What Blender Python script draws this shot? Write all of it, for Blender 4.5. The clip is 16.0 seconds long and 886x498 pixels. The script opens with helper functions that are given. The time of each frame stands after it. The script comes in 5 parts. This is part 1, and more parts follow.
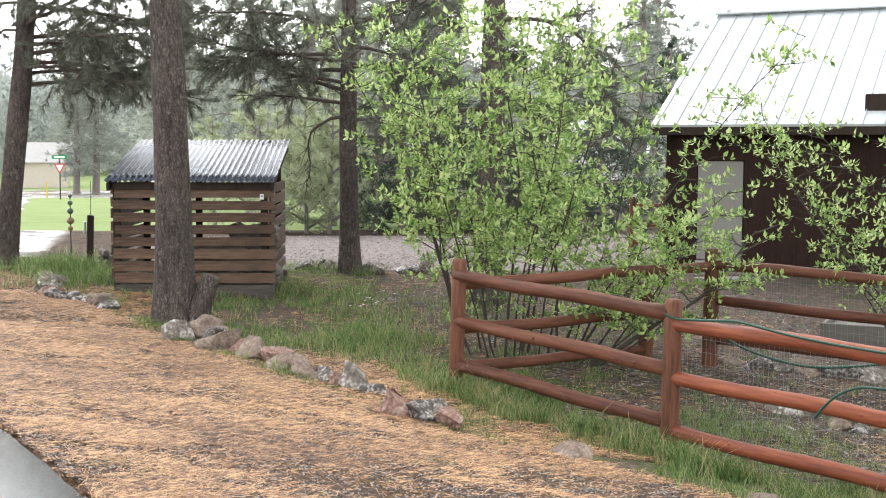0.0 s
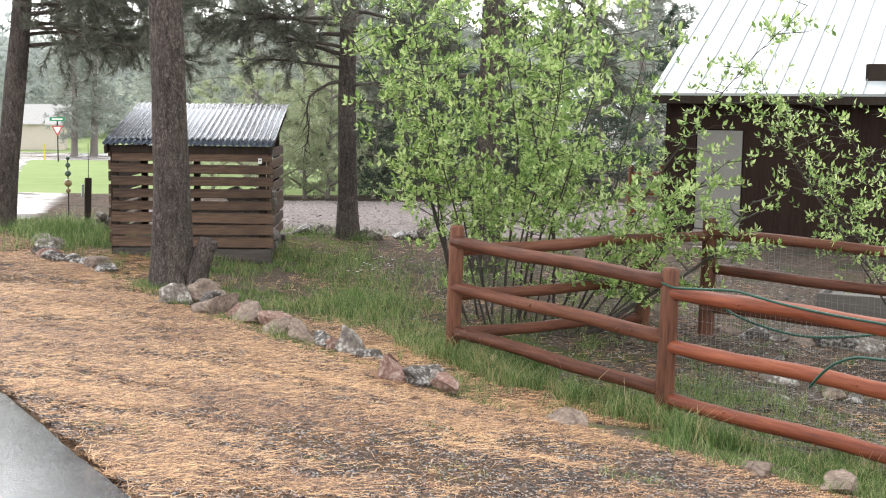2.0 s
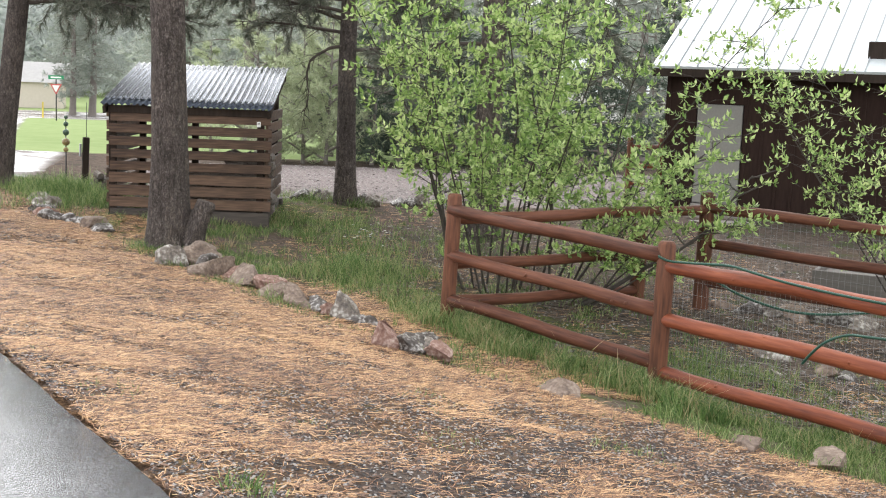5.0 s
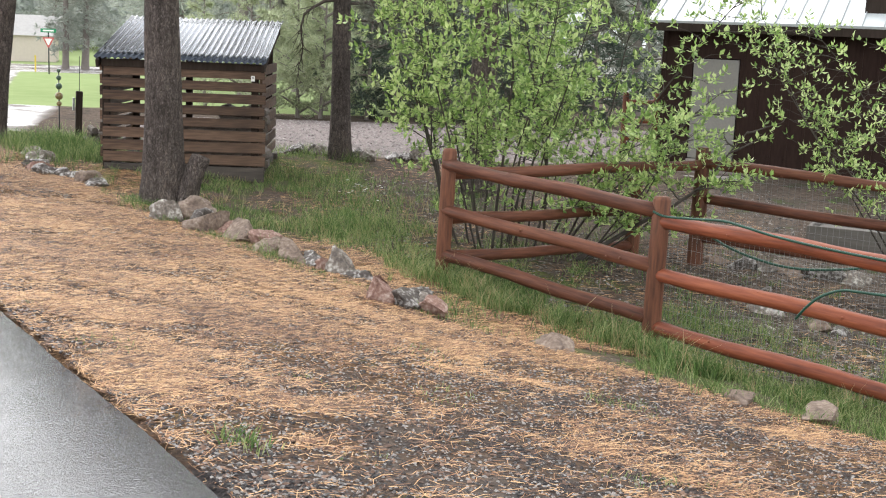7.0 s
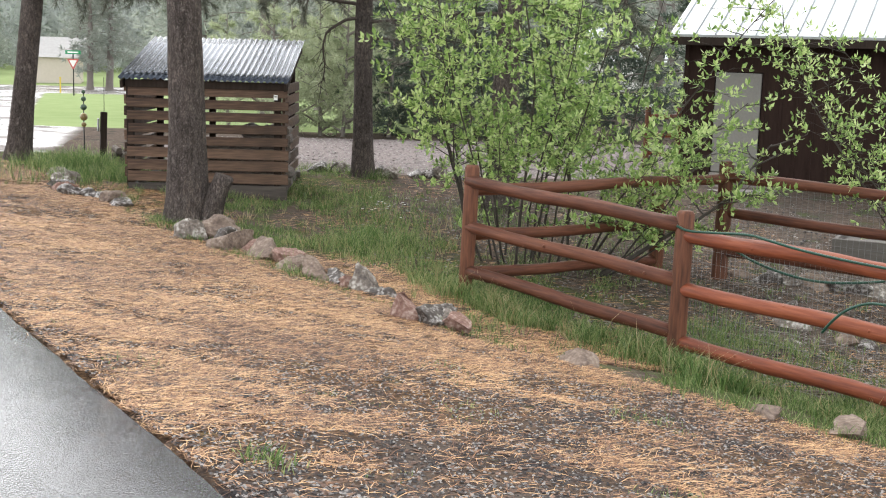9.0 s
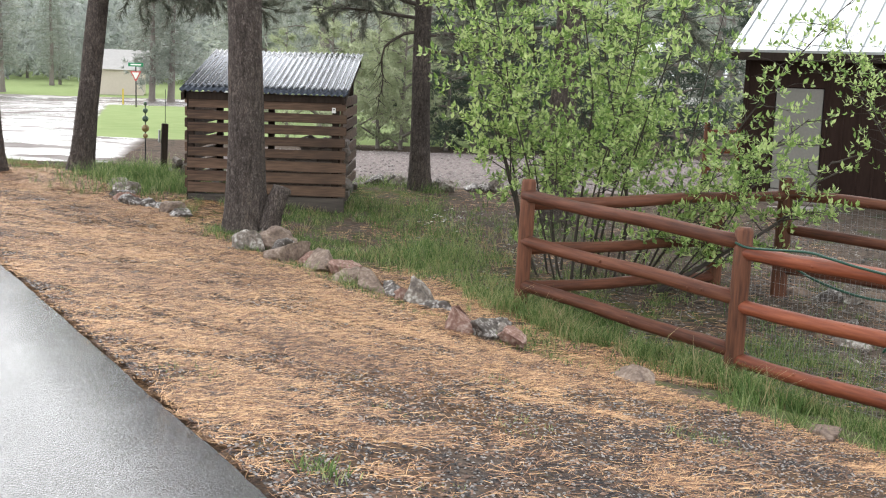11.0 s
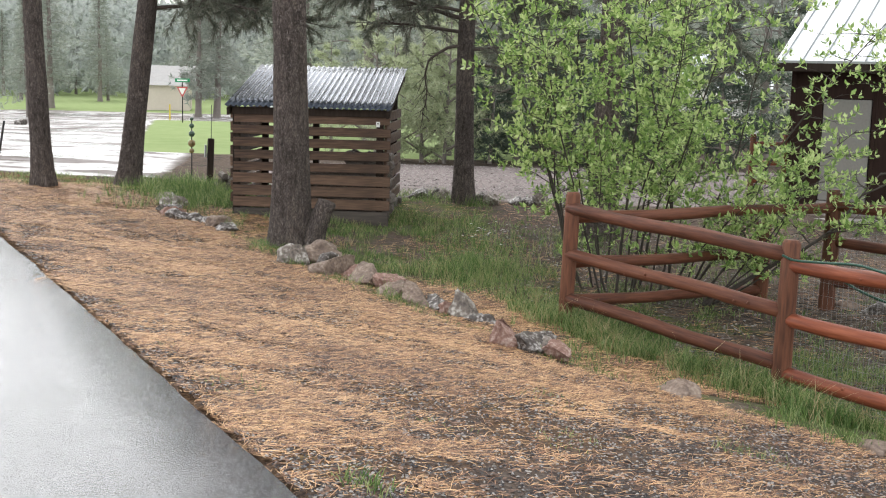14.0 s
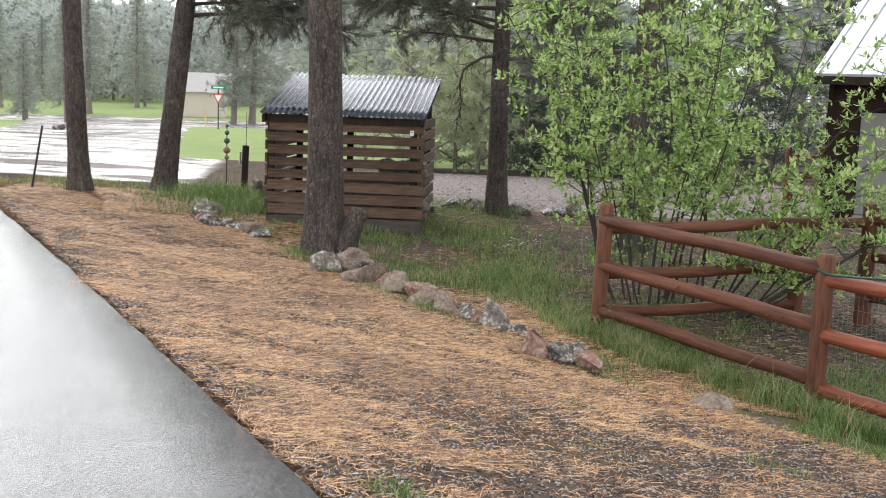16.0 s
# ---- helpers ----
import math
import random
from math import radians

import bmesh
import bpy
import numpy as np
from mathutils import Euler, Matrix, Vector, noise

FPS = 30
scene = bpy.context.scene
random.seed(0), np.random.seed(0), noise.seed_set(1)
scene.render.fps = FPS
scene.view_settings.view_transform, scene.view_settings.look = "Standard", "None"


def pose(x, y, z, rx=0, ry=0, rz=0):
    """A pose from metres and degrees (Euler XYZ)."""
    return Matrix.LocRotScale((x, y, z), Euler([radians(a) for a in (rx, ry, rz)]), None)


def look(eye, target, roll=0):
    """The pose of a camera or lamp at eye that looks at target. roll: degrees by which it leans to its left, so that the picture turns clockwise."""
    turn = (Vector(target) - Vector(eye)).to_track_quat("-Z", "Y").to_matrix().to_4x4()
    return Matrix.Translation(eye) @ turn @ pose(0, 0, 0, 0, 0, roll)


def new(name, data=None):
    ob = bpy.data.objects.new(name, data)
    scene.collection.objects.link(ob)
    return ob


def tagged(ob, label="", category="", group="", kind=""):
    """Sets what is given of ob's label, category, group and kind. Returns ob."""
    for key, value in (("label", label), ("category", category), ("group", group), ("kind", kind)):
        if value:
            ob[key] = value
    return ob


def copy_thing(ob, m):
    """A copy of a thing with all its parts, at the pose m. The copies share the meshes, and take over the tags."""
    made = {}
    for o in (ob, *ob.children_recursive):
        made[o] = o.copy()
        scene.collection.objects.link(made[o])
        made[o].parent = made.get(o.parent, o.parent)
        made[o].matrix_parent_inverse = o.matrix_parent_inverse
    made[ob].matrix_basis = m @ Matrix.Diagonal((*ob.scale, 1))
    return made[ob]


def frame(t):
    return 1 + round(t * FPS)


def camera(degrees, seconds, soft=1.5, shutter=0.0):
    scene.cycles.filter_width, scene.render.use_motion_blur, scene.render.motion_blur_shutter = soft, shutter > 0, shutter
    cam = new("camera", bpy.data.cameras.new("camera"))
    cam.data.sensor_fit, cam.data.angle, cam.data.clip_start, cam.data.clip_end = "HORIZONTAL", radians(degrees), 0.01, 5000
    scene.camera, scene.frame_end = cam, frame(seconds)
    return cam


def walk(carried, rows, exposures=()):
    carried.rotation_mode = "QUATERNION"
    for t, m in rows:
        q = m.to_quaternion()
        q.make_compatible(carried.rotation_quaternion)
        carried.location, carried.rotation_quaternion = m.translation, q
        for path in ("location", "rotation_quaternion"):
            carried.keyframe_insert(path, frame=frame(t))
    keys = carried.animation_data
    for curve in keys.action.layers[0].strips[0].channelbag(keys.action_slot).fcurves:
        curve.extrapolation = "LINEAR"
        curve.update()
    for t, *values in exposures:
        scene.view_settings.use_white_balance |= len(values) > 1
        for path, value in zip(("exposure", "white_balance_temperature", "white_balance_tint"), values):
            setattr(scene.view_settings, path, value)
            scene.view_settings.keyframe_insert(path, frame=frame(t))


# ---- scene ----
cam = camera(40.0, 16.0, soft=1.1)
EYE = 1.65
EXPOSURES = ((0.0, 1.34), (5.0, 1.24), (9.0, 1.16), (12.0, 1.07), (16.0, 0.94))
# seconds, heading, tilt and roll of a camera that is turned where it stands
ROWS = [
    (0.0, -6.835, -4.773, 0.206),
    (0.5, -6.094, -4.83, 0.459),
    (1.0, -6.475, -5.282, 0.333),
    (1.5, -6.572, -5.935, 0.605),
    (2.0, -6.953, -6.357, 0.8),
    (2.5, -6.572, -6.809, 1.233),
    (3.0, -6.692, -6.815, 1.341),
    (3.5, -6.501, -6.632, 1.442),
    (4.0, -6.316, -6.509, 1.553),
    (4.5, -6.657, -6.934, 1.624),
    (5.0, -7.146, -7.853, 2.195),
    (5.2, -7.283, -8.692, 2.261),
    (7.3, -7.472, -9.961, 2.307),
    (7.5, -7.376, -9.841, 2.302),
    (8.0, -7.042, -9.65, 2.048),
    (8.5, -6.755, -9.467, 1.889),
    (9.0, -6.333, -9.217, 1.604),
    (9.2, -6.196, -8.912, 1.588),
    (11.3, -3.18, -8.669, 1.663),
    (11.5, -2.904, -8.77, 1.506),
    (12.0, -2.498, -8.612, 1.655),
    (12.5, -1.906, -8.344, 1.415),
    (13.0, -1.814, -8.307, 1.4),
    (13.5, -1.805, -8.168, 1.445),
    (14.0, -1.548, -8.087, 1.437),
    (14.5, -1.126, -7.937, 1.791),
    (15.0, -0.596, -7.811, 2.126),
    (15.5, -0.294, -7.724, 2.018),
    (16.0, 0.0, -7.694, 2.0),
]
walk(cam, [(t, pose(0, 0, EYE, 90 + tilt, 0, yaw) @ pose(0, 0, 0, 0, 0, roll)) for t, yaw, tilt, roll in ROWS],
     exposures=EXPOSURES)
# ---- light: an overcast, rainy day ----
world = bpy.data.worlds.new("overcast_sky")
scene.world = world
world.use_nodes = True
wn, wl = world.node_tree.nodes, world.node_tree.links
sky = wn.new("ShaderNodeTexSky")
sky.sky_type, sky.sun_disc = "NISHITA", False
sky.sun_elevation, sky.sun_rotation = radians(50), radians(-20)
grey = wn.new("ShaderNodeHueSaturation")
grey.inputs["Saturation"].default_value = 0.1
wl.new(sky.outputs[0], grey.inputs["Color"])
wl.new(grey.outputs[0], wn["Background"].inputs[0])
wn["Background"].inputs[1].default_value = 0.25
sun = new("sun", bpy.data.lights.new("sun", "SUN"))
sun.data.energy, sun.data.angle, sun.data.color = 0.6, radians(40), (1.0, 0.97, 0.92)
sun.matrix_world = look((-20, 55, 68), (0, 0, 0))

# ---- materials ----


def mat(name, colours, scale=4.0, rough=0.8, bump=0.3, stretch=(1, 1, 1), fine=30.0, spec=0.3, metal=0.0, per="", thin=0.0, vary=0.0, bump_dist=0.01):
    """A procedural surface: two sizes of noise through a colour ramp, relief, and a random shade per island or object."""
    m = bpy.data.materials.new(name)
    m.use_nodes = True
    n, l = m.node_tree.nodes, m.node_tree.links
    b = n["Principled BSDF"]
    tc, mp = n.new("ShaderNodeTexCoord"), n.new("ShaderNodeMapping")
    l.new(tc.outputs["Object"], mp.inputs[0])
    mp.inputs["Scale"].default_value = stretch
    big, small = n.new("ShaderNodeTexNoise"), n.new("ShaderNodeTexNoise")
    for t, s in ((big, scale), (small, fine)):
        t.inputs["Scale"].default_value, t.inputs["Detail"].default_value = s, 5
        l.new(mp.outputs[0], t.inputs["Vector"])
    mix = n.new("ShaderNodeMath")
    mix.operation = "ADD"
    l.new(big.outputs[0], mix.inputs[0])
    l.new(small.outputs[0], mix.inputs[1])
    half = n.new("ShaderNodeMath")
    half.operation = "MULTIPLY"
    half.inputs[1].default_value = 0.5
    l.new(mix.outputs[0], half.inputs[0])
    value = half.outputs[0]
    if per:
        info = n.new("ShaderNodeNewGeometry" if per == "island" else "ShaderNodeObjectInfo")
        rnd = info.outputs["Random Per Island" if per == "island" else "Random"]
        spread = n.new("ShaderNodeMath")
        spread.operation = "MULTIPLY_ADD"
        l.new(rnd, spread.inputs[0])
        spread.inputs[1].default_value = vary
        l.new(value, spread.inputs[2])
        shift = n.new("ShaderNodeMath")
        shift.operation = "SUBTRACT"
        l.new(spread.outputs[0], shift.inputs[0])
        shift.inputs[1].default_value = vary / 2
        value = shift.outputs[0]
    ramp = n.new("ShaderNodeValToRGB")
    el = ramp.color_ramp.elements
    while len(el) < len(colours):
        el.new(0.5)
    for i, c in enumerate(colours):
        el[i].position = 0.3 + 0.4 * i / max(1, len(colours) - 1)
        el[i].color = (*c, 1)
    l.new(value, ramp.inputs[0])
    l.new(ramp.outputs[0], b.inputs["Base Color"])
    b.inputs["Roughness"].default_value, b.inputs["Metallic"].default_value = rough, metal
    b.inputs["Specular IOR Level"].default_value = spec
    if bump:
        bp = n.new("ShaderNodeBump")
        bp.inputs["Strength"].default_value, bp.inputs["Distance"].default_value = bump, bump_dist
        l.new(half.outputs[0], bp.inputs["Height"])
        l.new(bp.outputs[0], b.inputs["Normal"])
    if thin:
        tr, ms = n.new("ShaderNodeBsdfTranslucent"), n.new("ShaderNodeMixShader")
        l.new(ramp.outputs[0], tr.inputs[0])
        ms.inputs[0].default_value = thin
        l.new(b.outputs[0], ms.inputs[1])
        l.new(tr.outputs[0], ms.inputs[2])
        l.new(ms.outputs[0], n["Material Output"].inputs[0])
    return m


def bark_material(name, dark, light, rust):
    """Pine bark: uneven long plates, flaking and pale on their faces, parted by dark crooked furrows."""
    m = mat(name, (dark, light, rust), scale=3.0, rough=0.95, fine=22, bump=0, stretch=(1, 1, 0.4), spec=0.15)
    n, l = m.node_tree.nodes, m.node_tree.links
    b = n["Principled BSDF"]
    tc = n.new("ShaderNodeTexCoord")

    def noise_at(scale, size, detail, rough_by):
        mp, t = n.new("ShaderNodeMapping"), n.new("ShaderNodeTexNoise")
        mp.inputs["Scale"].default_value = size
        t.inputs["Scale"].default_value, t.inputs["Detail"].default_value, t.inputs["Roughness"].default_value = scale, detail, rough_by
        l.new(tc.outputs["Object"], mp.inputs[0])
        l.new(mp.outputs[0], t.inputs["Vector"])
        return t.outputs[0], t.outputs["Color"]

    def span(src, a, c, lo, hi):
        r = n.new("ShaderNodeMapRange")
        r.inputs["From Min"].default_value, r.inputs["From Max"].default_value = a, c
        r.inputs["To Min"].default_value, r.inputs["To Max"].default_value = lo, hi
        l.new(src, r.inputs[0])
        return r.outputs[0]

    add, mp, vo = n.new("ShaderNodeMixRGB"), n.new("ShaderNodeMapping"), n.new("ShaderNodeTexVoronoi")
    add.inputs[0].default_value = 0.24
    l.new(tc.outputs["Object"], add.inputs[1])
    l.new(noise_at(5.5, (1, 1, 0.6), 4, 0.6)[1], add.inputs[2])
    mp.inputs["Scale"].default_value = (11, 11, 2.6)
    l.new(add.outputs[0], mp.inputs[0])
    vo.feature = "DISTANCE_TO_EDGE"
    l.new(mp.outputs[0], vo.inputs["Vector"])
    edge = span(vo.outputs["Distance"], 0.0, 0.2, 0.0, 1.0)
    streak = span(noise_at(26, (1, 1, 0.22), 7, 0.7)[0], 0.34, 0.62, 0.35, 1.0)
    flake = noise_at(48, (1, 1, 0.5), 3, 0.5)[0]

    def times(a, c, amount):
        x = n.new("ShaderNodeMixRGB")
        x.blend_type = "MULTIPLY"
        x.inputs[0].default_value = amount
        l.new(a, x.inputs[1])
        l.new(c, x.inputs[2])
        return x.outputs[0]

    col = times(times(b.inputs["Base Color"].links[0].from_socket, edge, 0.5), streak, 0.75)
    pale = n.new("ShaderNodeMixRGB")
    l.new(span(flake, 0.62, 0.7, 0.0, 0.55), pale.inputs[0])
    l.new(col, pale.inputs[1])
    pale.inputs[2].default_value = (0.34, 0.3, 0.275, 1)
    l.new(pale.outputs[0], b.inputs["Base Color"])
    h = n.new("ShaderNodeMath")
    h.operation = "MULTIPLY_ADD"
    l.new(streak, h.inputs[0])
    h.inputs[1].default_value = 0.7
    l.new(edge, h.inputs[2])
    bp = n.new("ShaderNodeBump")
    bp.inputs["Strength"].default_value, bp.inputs["Distance"].default_value = 0.9, 0.03
    l.new(h.outputs[0], bp.inputs["Height"])
    l.new(bp.outputs[0], b.inputs["Normal"])
    return m


BARK = bark_material("pine_bark", (0.12, 0.1, 0.09), (0.22, 0.183, 0.165), (0.3, 0.24, 0.205))
# Bark of the farther trees, lightened to carry haze in its colour.
BARK_HAZED = mat("haze_tinted_bark", ((0.17, 0.15, 0.135), (0.26, 0.23, 0.21)), rough=0.95)
TWIG = mat("twig_bark", ((0.05, 0.04, 0.035), (0.11, 0.09, 0.075)), rough=0.9)
STEM = mat("shrub_stem", ((0.035, 0.03, 0.026), (0.085, 0.072, 0.06)), rough=0.85)
NEEDLE = mat("pine_needles", ((0.1, 0.112, 0.085), (0.155, 0.168, 0.13), (0.23, 0.23, 0.18)), rough=0.55, bump=0, per="island", vary=0.5, thin=0.25)
# Pine needles paled and shifted to blue-grey; painted haze for the far pines.
NEEDLE_HAZED = mat("haze_tinted_needles", ((0.28, 0.31, 0.275), (0.34, 0.37, 0.325), (0.41, 0.425, 0.37)), scale=0.4, rough=0.7, bump=0, per="island", vary=0.4, thin=0.45)
# Woods foliage lightened and greyed: the rain haze is put into its colour.
NEEDLE_WOODS_HAZED = mat("haze_tinted_woods", ((0.43, 0.46, 0.44), (0.48, 0.51, 0.485), (0.54, 0.56, 0.535)), scale=0.06, fine=0.5, rough=0.8, bump=0, per="island", vary=0.3, thin=0.3)
NEEDLE_DARK = mat("spruce_needles", ((0.055, 0.08, 0.06), (0.085, 0.115, 0.085), (0.13, 0.16, 0.115)), scale=0.8, rough=0.6, bump=0, per="island", vary=0.4, thin=0.2)
NEEDLE_PALE = mat("young_foliage", ((0.33, 0.38, 0.23), (0.42, 0.47, 0.3), (0.52, 0.55, 0.38)), scale=0.8, rough=0.6, bump=0, per="island", vary=0.4, thin=0.5)
LEAF = mat("spring_leaves", ((0.15, 0.25, 0.065), (0.315, 0.455, 0.135), (0.57, 0.67, 0.3)), scale=1.5, rough=0.4, bump=0, per="island", vary=0.5, thin=0.45, spec=0.5)
GRASS = mat("grass_blades", ((0.065, 0.125, 0.035), (0.145, 0.235, 0.065), (0.34, 0.37, 0.17)), scale=0.8, rough=0.5, bump=0, per="island", vary=0.5, thin=0.35)
STRAW = mat("dry_grass", ((0.35, 0.27, 0.14), (0.5, 0.42, 0.25)), rough=0.7, bump=0, per="island", vary=0.4, thin=0.3)
LITTER = mat("fallen_needles", ((0.055, 0.032, 0.024), (0.305, 0.147, 0.07), (0.63, 0.395, 0.2)), scale=0.7, rough=0.6, bump=0, per="island", vary=0.55, spec=0.4)
# Red-stained rail wood with shade put into its colour, browner than RED_WOOD.
SHADED_LOG = mat("shade_browned_log", ((0.042, 0.019, 0.013), (0.118, 0.045, 0.027), (0.19, 0.077, 0.044)), scale=7, rough=0.5, fine=45, stretch=(1, 1, 0.1), bump=0.8, spec=0.2, per="object", vary=0.1)
RED_WOOD = mat("red_stained_log", ((0.09, 0.03, 0.02), (0.22, 0.062, 0.031), (0.33, 0.105, 0.05)), scale=7, rough=0.45, fine=45, stretch=(1, 1, 0.1), bump=0.8, spec=0.25, per="object", vary=0.1)
POST_WOOD = mat("red_stained_post", ((0.05, 0.025, 0.017), (0.14, 0.058, 0.034), (0.215, 0.097, 0.056)), scale=9, rough=0.6, fine=50, stretch=(1, 1, 0.1), bump=0.8, spec=0.18, per="object", vary=0.1)
BOARD = mat("weathered_boards", ((0.03, 0.02, 0.015), (0.085, 0.052, 0.035), (0.17, 0.105, 0.07)), scale=6, rough=0.75, fine=45, stretch=(0.1, 1, 1), bump=0.7, per="object", vary=0.22)
DARK_WOOD = mat("dark_timber", ((0.02, 0.015, 0.012), (0.05, 0.037, 0.03)), rough=0.85, spec=0.12, stretch=(1, 1, 0.15))
SILL_WOOD = mat("grey_wet_sill", ((0.035, 0.03, 0.026), (0.075, 0.063, 0.055), (0.12, 0.1, 0.085)), scale=5, rough=0.8, fine=40, stretch=(0.1, 1, 1), bump=0.7)
STUMP_WOOD = mat("grey_stump", ((0.06, 0.05, 0.045), (0.13, 0.11, 0.095), (0.2, 0.17, 0.15)), scale=5, rough=0.9, fine=40, stretch=(1, 1, 0.2), bump=0.8, bump_dist=0.02)
TIN = mat("wet_galvanised_steel", ((0.042, 0.05, 0.064), (0.062, 0.072, 0.089), (0.095, 0.107, 0.127)), scale=3, rough=0.2, fine=12, metal=0.95, bump=0.05)
ROOF_STEEL = mat("pale_roof_steel", ((0.5, 0.545, 0.555), (0.6, 0.635, 0.645)), scale=0.7, rough=0.3, metal=0.1, bump=0.02, spec=0.6)
# The roof's own steel, darkened for the shade and dirt along its seams.
SEAM_STEEL_SHADED = mat("shade_darkened_seam", ((0.3, 0.32, 0.33), (0.4, 0.42, 0.43)), scale=0.7, rough=0.4, metal=0.1, bump=0)
SIDING = mat("brown_siding", ((0.022, 0.013, 0.011), (0.04, 0.024, 0.019)), scale=1.5, rough=0.85, spec=0.12, stretch=(1, 1, 0.2))
DOOR_PAINT = mat("pale_door_paint", ((0.2, 0.195, 0.175), (0.26, 0.25, 0.23)), scale=1.5, rough=0.5, bump=0.05)
CONCRETE = mat("concrete", ((0.25, 0.23, 0.21), (0.36, 0.34, 0.31)), scale=1.5, rough=0.85, fine=40)
ROCK_TAN = mat("tan_rock", ((0.07, 0.05, 0.04), (0.19, 0.14, 0.11), (0.36, 0.29, 0.23)), scale=7, rough=0.8, fine=35, bump=0.8, bump_dist=0.02)
ROCK_RED = mat("reddish_rock", ((0.1, 0.055, 0.045), (0.24, 0.14, 0.11), (0.5, 0.4, 0.34)), scale=8, rough=0.8, fine=35, bump=0.8, bump_dist=0.02)
ROCK_GREY = mat("grey_lichen_rock", ((0.06, 0.052, 0.046), (0.2, 0.17, 0.145), (0.68, 0.66, 0.6)), scale=10, rough=0.8, fine=30, bump=0.8, bump_dist=0.02)
ROCK_DARK = mat("dark_wet_rock", ((0.03, 0.026, 0.024), (0.085, 0.07, 0.06), (0.62, 0.6, 0.57)), scale=8, rough=0.5, fine=30, bump=0.8, bump_dist=0.02)
HOSE = mat("green_hose", ((0.015, 0.05, 0.035), (0.025, 0.08, 0.055)), rough=0.3, bump=0)
WIRE = mat("galvanised_wire", ((0.2, 0.2, 0.2), (0.3, 0.3, 0.3)), rough=0.5, metal=0.6, bump=0)
BLACK = mat("black_metal", ((0.015, 0.015, 0.015), (0.03, 0.03, 0.03)), rough=0.5, bump=0)
YELLOW = mat("yellow_plastic", ((0.6, 0.45, 0.05), (0.7, 0.55, 0.1)), rough=0.5, bump=0)
GREEN_SIGN = mat("green_sign_sheet", ((0.02, 0.22, 0.1), (0.03, 0.26, 0.12)), rough=0.4, bump=0)
RED_SIGN = mat("red_sign_sheet", ((0.5, 0.09, 0.09), (0.56, 0.13, 0.12)), rough=0.4, bump=0)
WHITE = mat("white_paint", ((0.75, 0.75, 0.73), (0.82, 0.82, 0.8)), rough=0.5, bump=0)
STUCCO = mat("tan_stucco", ((0.6, 0.53, 0.46), (0.68, 0.6, 0.53)), rough=0.9)
SHINGLE = mat("grey_shingles", ((0.34, 0.33, 0.32), (0.44, 0.43, 0.42)), rough=0.8)
GLASS_BALL_GREEN = mat("green_glass_ball", ((0.045, 0.085, 0.05), (0.075, 0.125, 0.08)), rough=0.15, bump=0, spec=0.6)
GLASS_BALL_AMBER = mat("amber_glass_ball", ((0.2, 0.14, 0.05), (0.28, 0.2, 0.09)), rough=0.15, bump=0, spec=0.6)
PANE = mat("dark_window_glass", ((0.02, 0.025, 0.03), (0.04, 0.045, 0.05)), rough=0.08, bump=0, spec=0.6)
PETAL = mat("white_petals", ((0.75, 0.75, 0.68), (0.85, 0.85, 0.8)), rough=0.6, bump=0, thin=0.3)


def asphalt_material():
    """Rolled asphalt: small bright and dark aggregate in a wet binder."""
    m = mat("wet_asphalt", ((0.02, 0.021, 0.023), (0.06, 0.061, 0.065), (0.13, 0.13, 0.135)), scale=1.0, fine=110, rough=0.3, bump=0, spec=0.55)
    n, l = m.node_tree.nodes, m.node_tree.links
    b = n["Principled BSDF"]
    tc, vo, no = n.new("ShaderNodeTexCoord"), n.new("ShaderNodeTexVoronoi"), n.new("ShaderNodeTexNoise")
    vo.inputs["Scale"].default_value = 85
    no.inputs["Scale"].default_value, no.inputs["Detail"].default_value, no.inputs["Roughness"].default_value = 42, 5, 0.75
    both = n.new("ShaderNodeMath")
    both.operation = "SUBTRACT"
    l.new(tc.outputs["Object"], vo.inputs["Vector"])
    l.new(tc.outputs["Object"], no.inputs["Vector"])
    l.new(no.outputs[0], both.inputs[0])
    l.new(vo.outputs["Distance"], both.inputs[1])
    bp = n.new("ShaderNodeBump")
    bp.inputs["Strength"].default_value, bp.inputs["Distance"].default_value = 0.5, 0.01
    l.new(both.outputs[0], bp.inputs["Height"])
    l.new(bp.outputs[0], b.inputs["Normal"])
    damp, mr = n.new("ShaderNodeTexNoise"), n.new("ShaderNodeMapRange")
    damp.inputs["Scale"].default_value, damp.inputs["Detail"].default_value = 9.0, 6
    l.new(tc.outputs["Object"], damp.inputs["Vector"])
    l.new(damp.outputs[0], mr.inputs[0])
    mr.inputs["From Min"].default_value, mr.inputs["From Max"].default_value = 0.35, 0.65
    mr.inputs["To Min"].default_value, mr.inputs["To Max"].default_value = 0.1, 0.2
    l.new(mr.outputs[0], b.inputs["Roughness"])
    low = n.new("ShaderNodeBump")
    b.inputs["Coat Weight"].default_value, b.inputs["Coat Roughness"].default_value, b.inputs["Coat IOR"].default_value = 0.45, 0.12, 1.35
    low.inputs["Strength"].default_value, low.inputs["Distance"].default_value = 0.16, 0.01
    l.new(both.outputs[0], low.inputs["Height"])
    l.new(low.outputs[0], b.inputs["Coat Normal"])
    return m


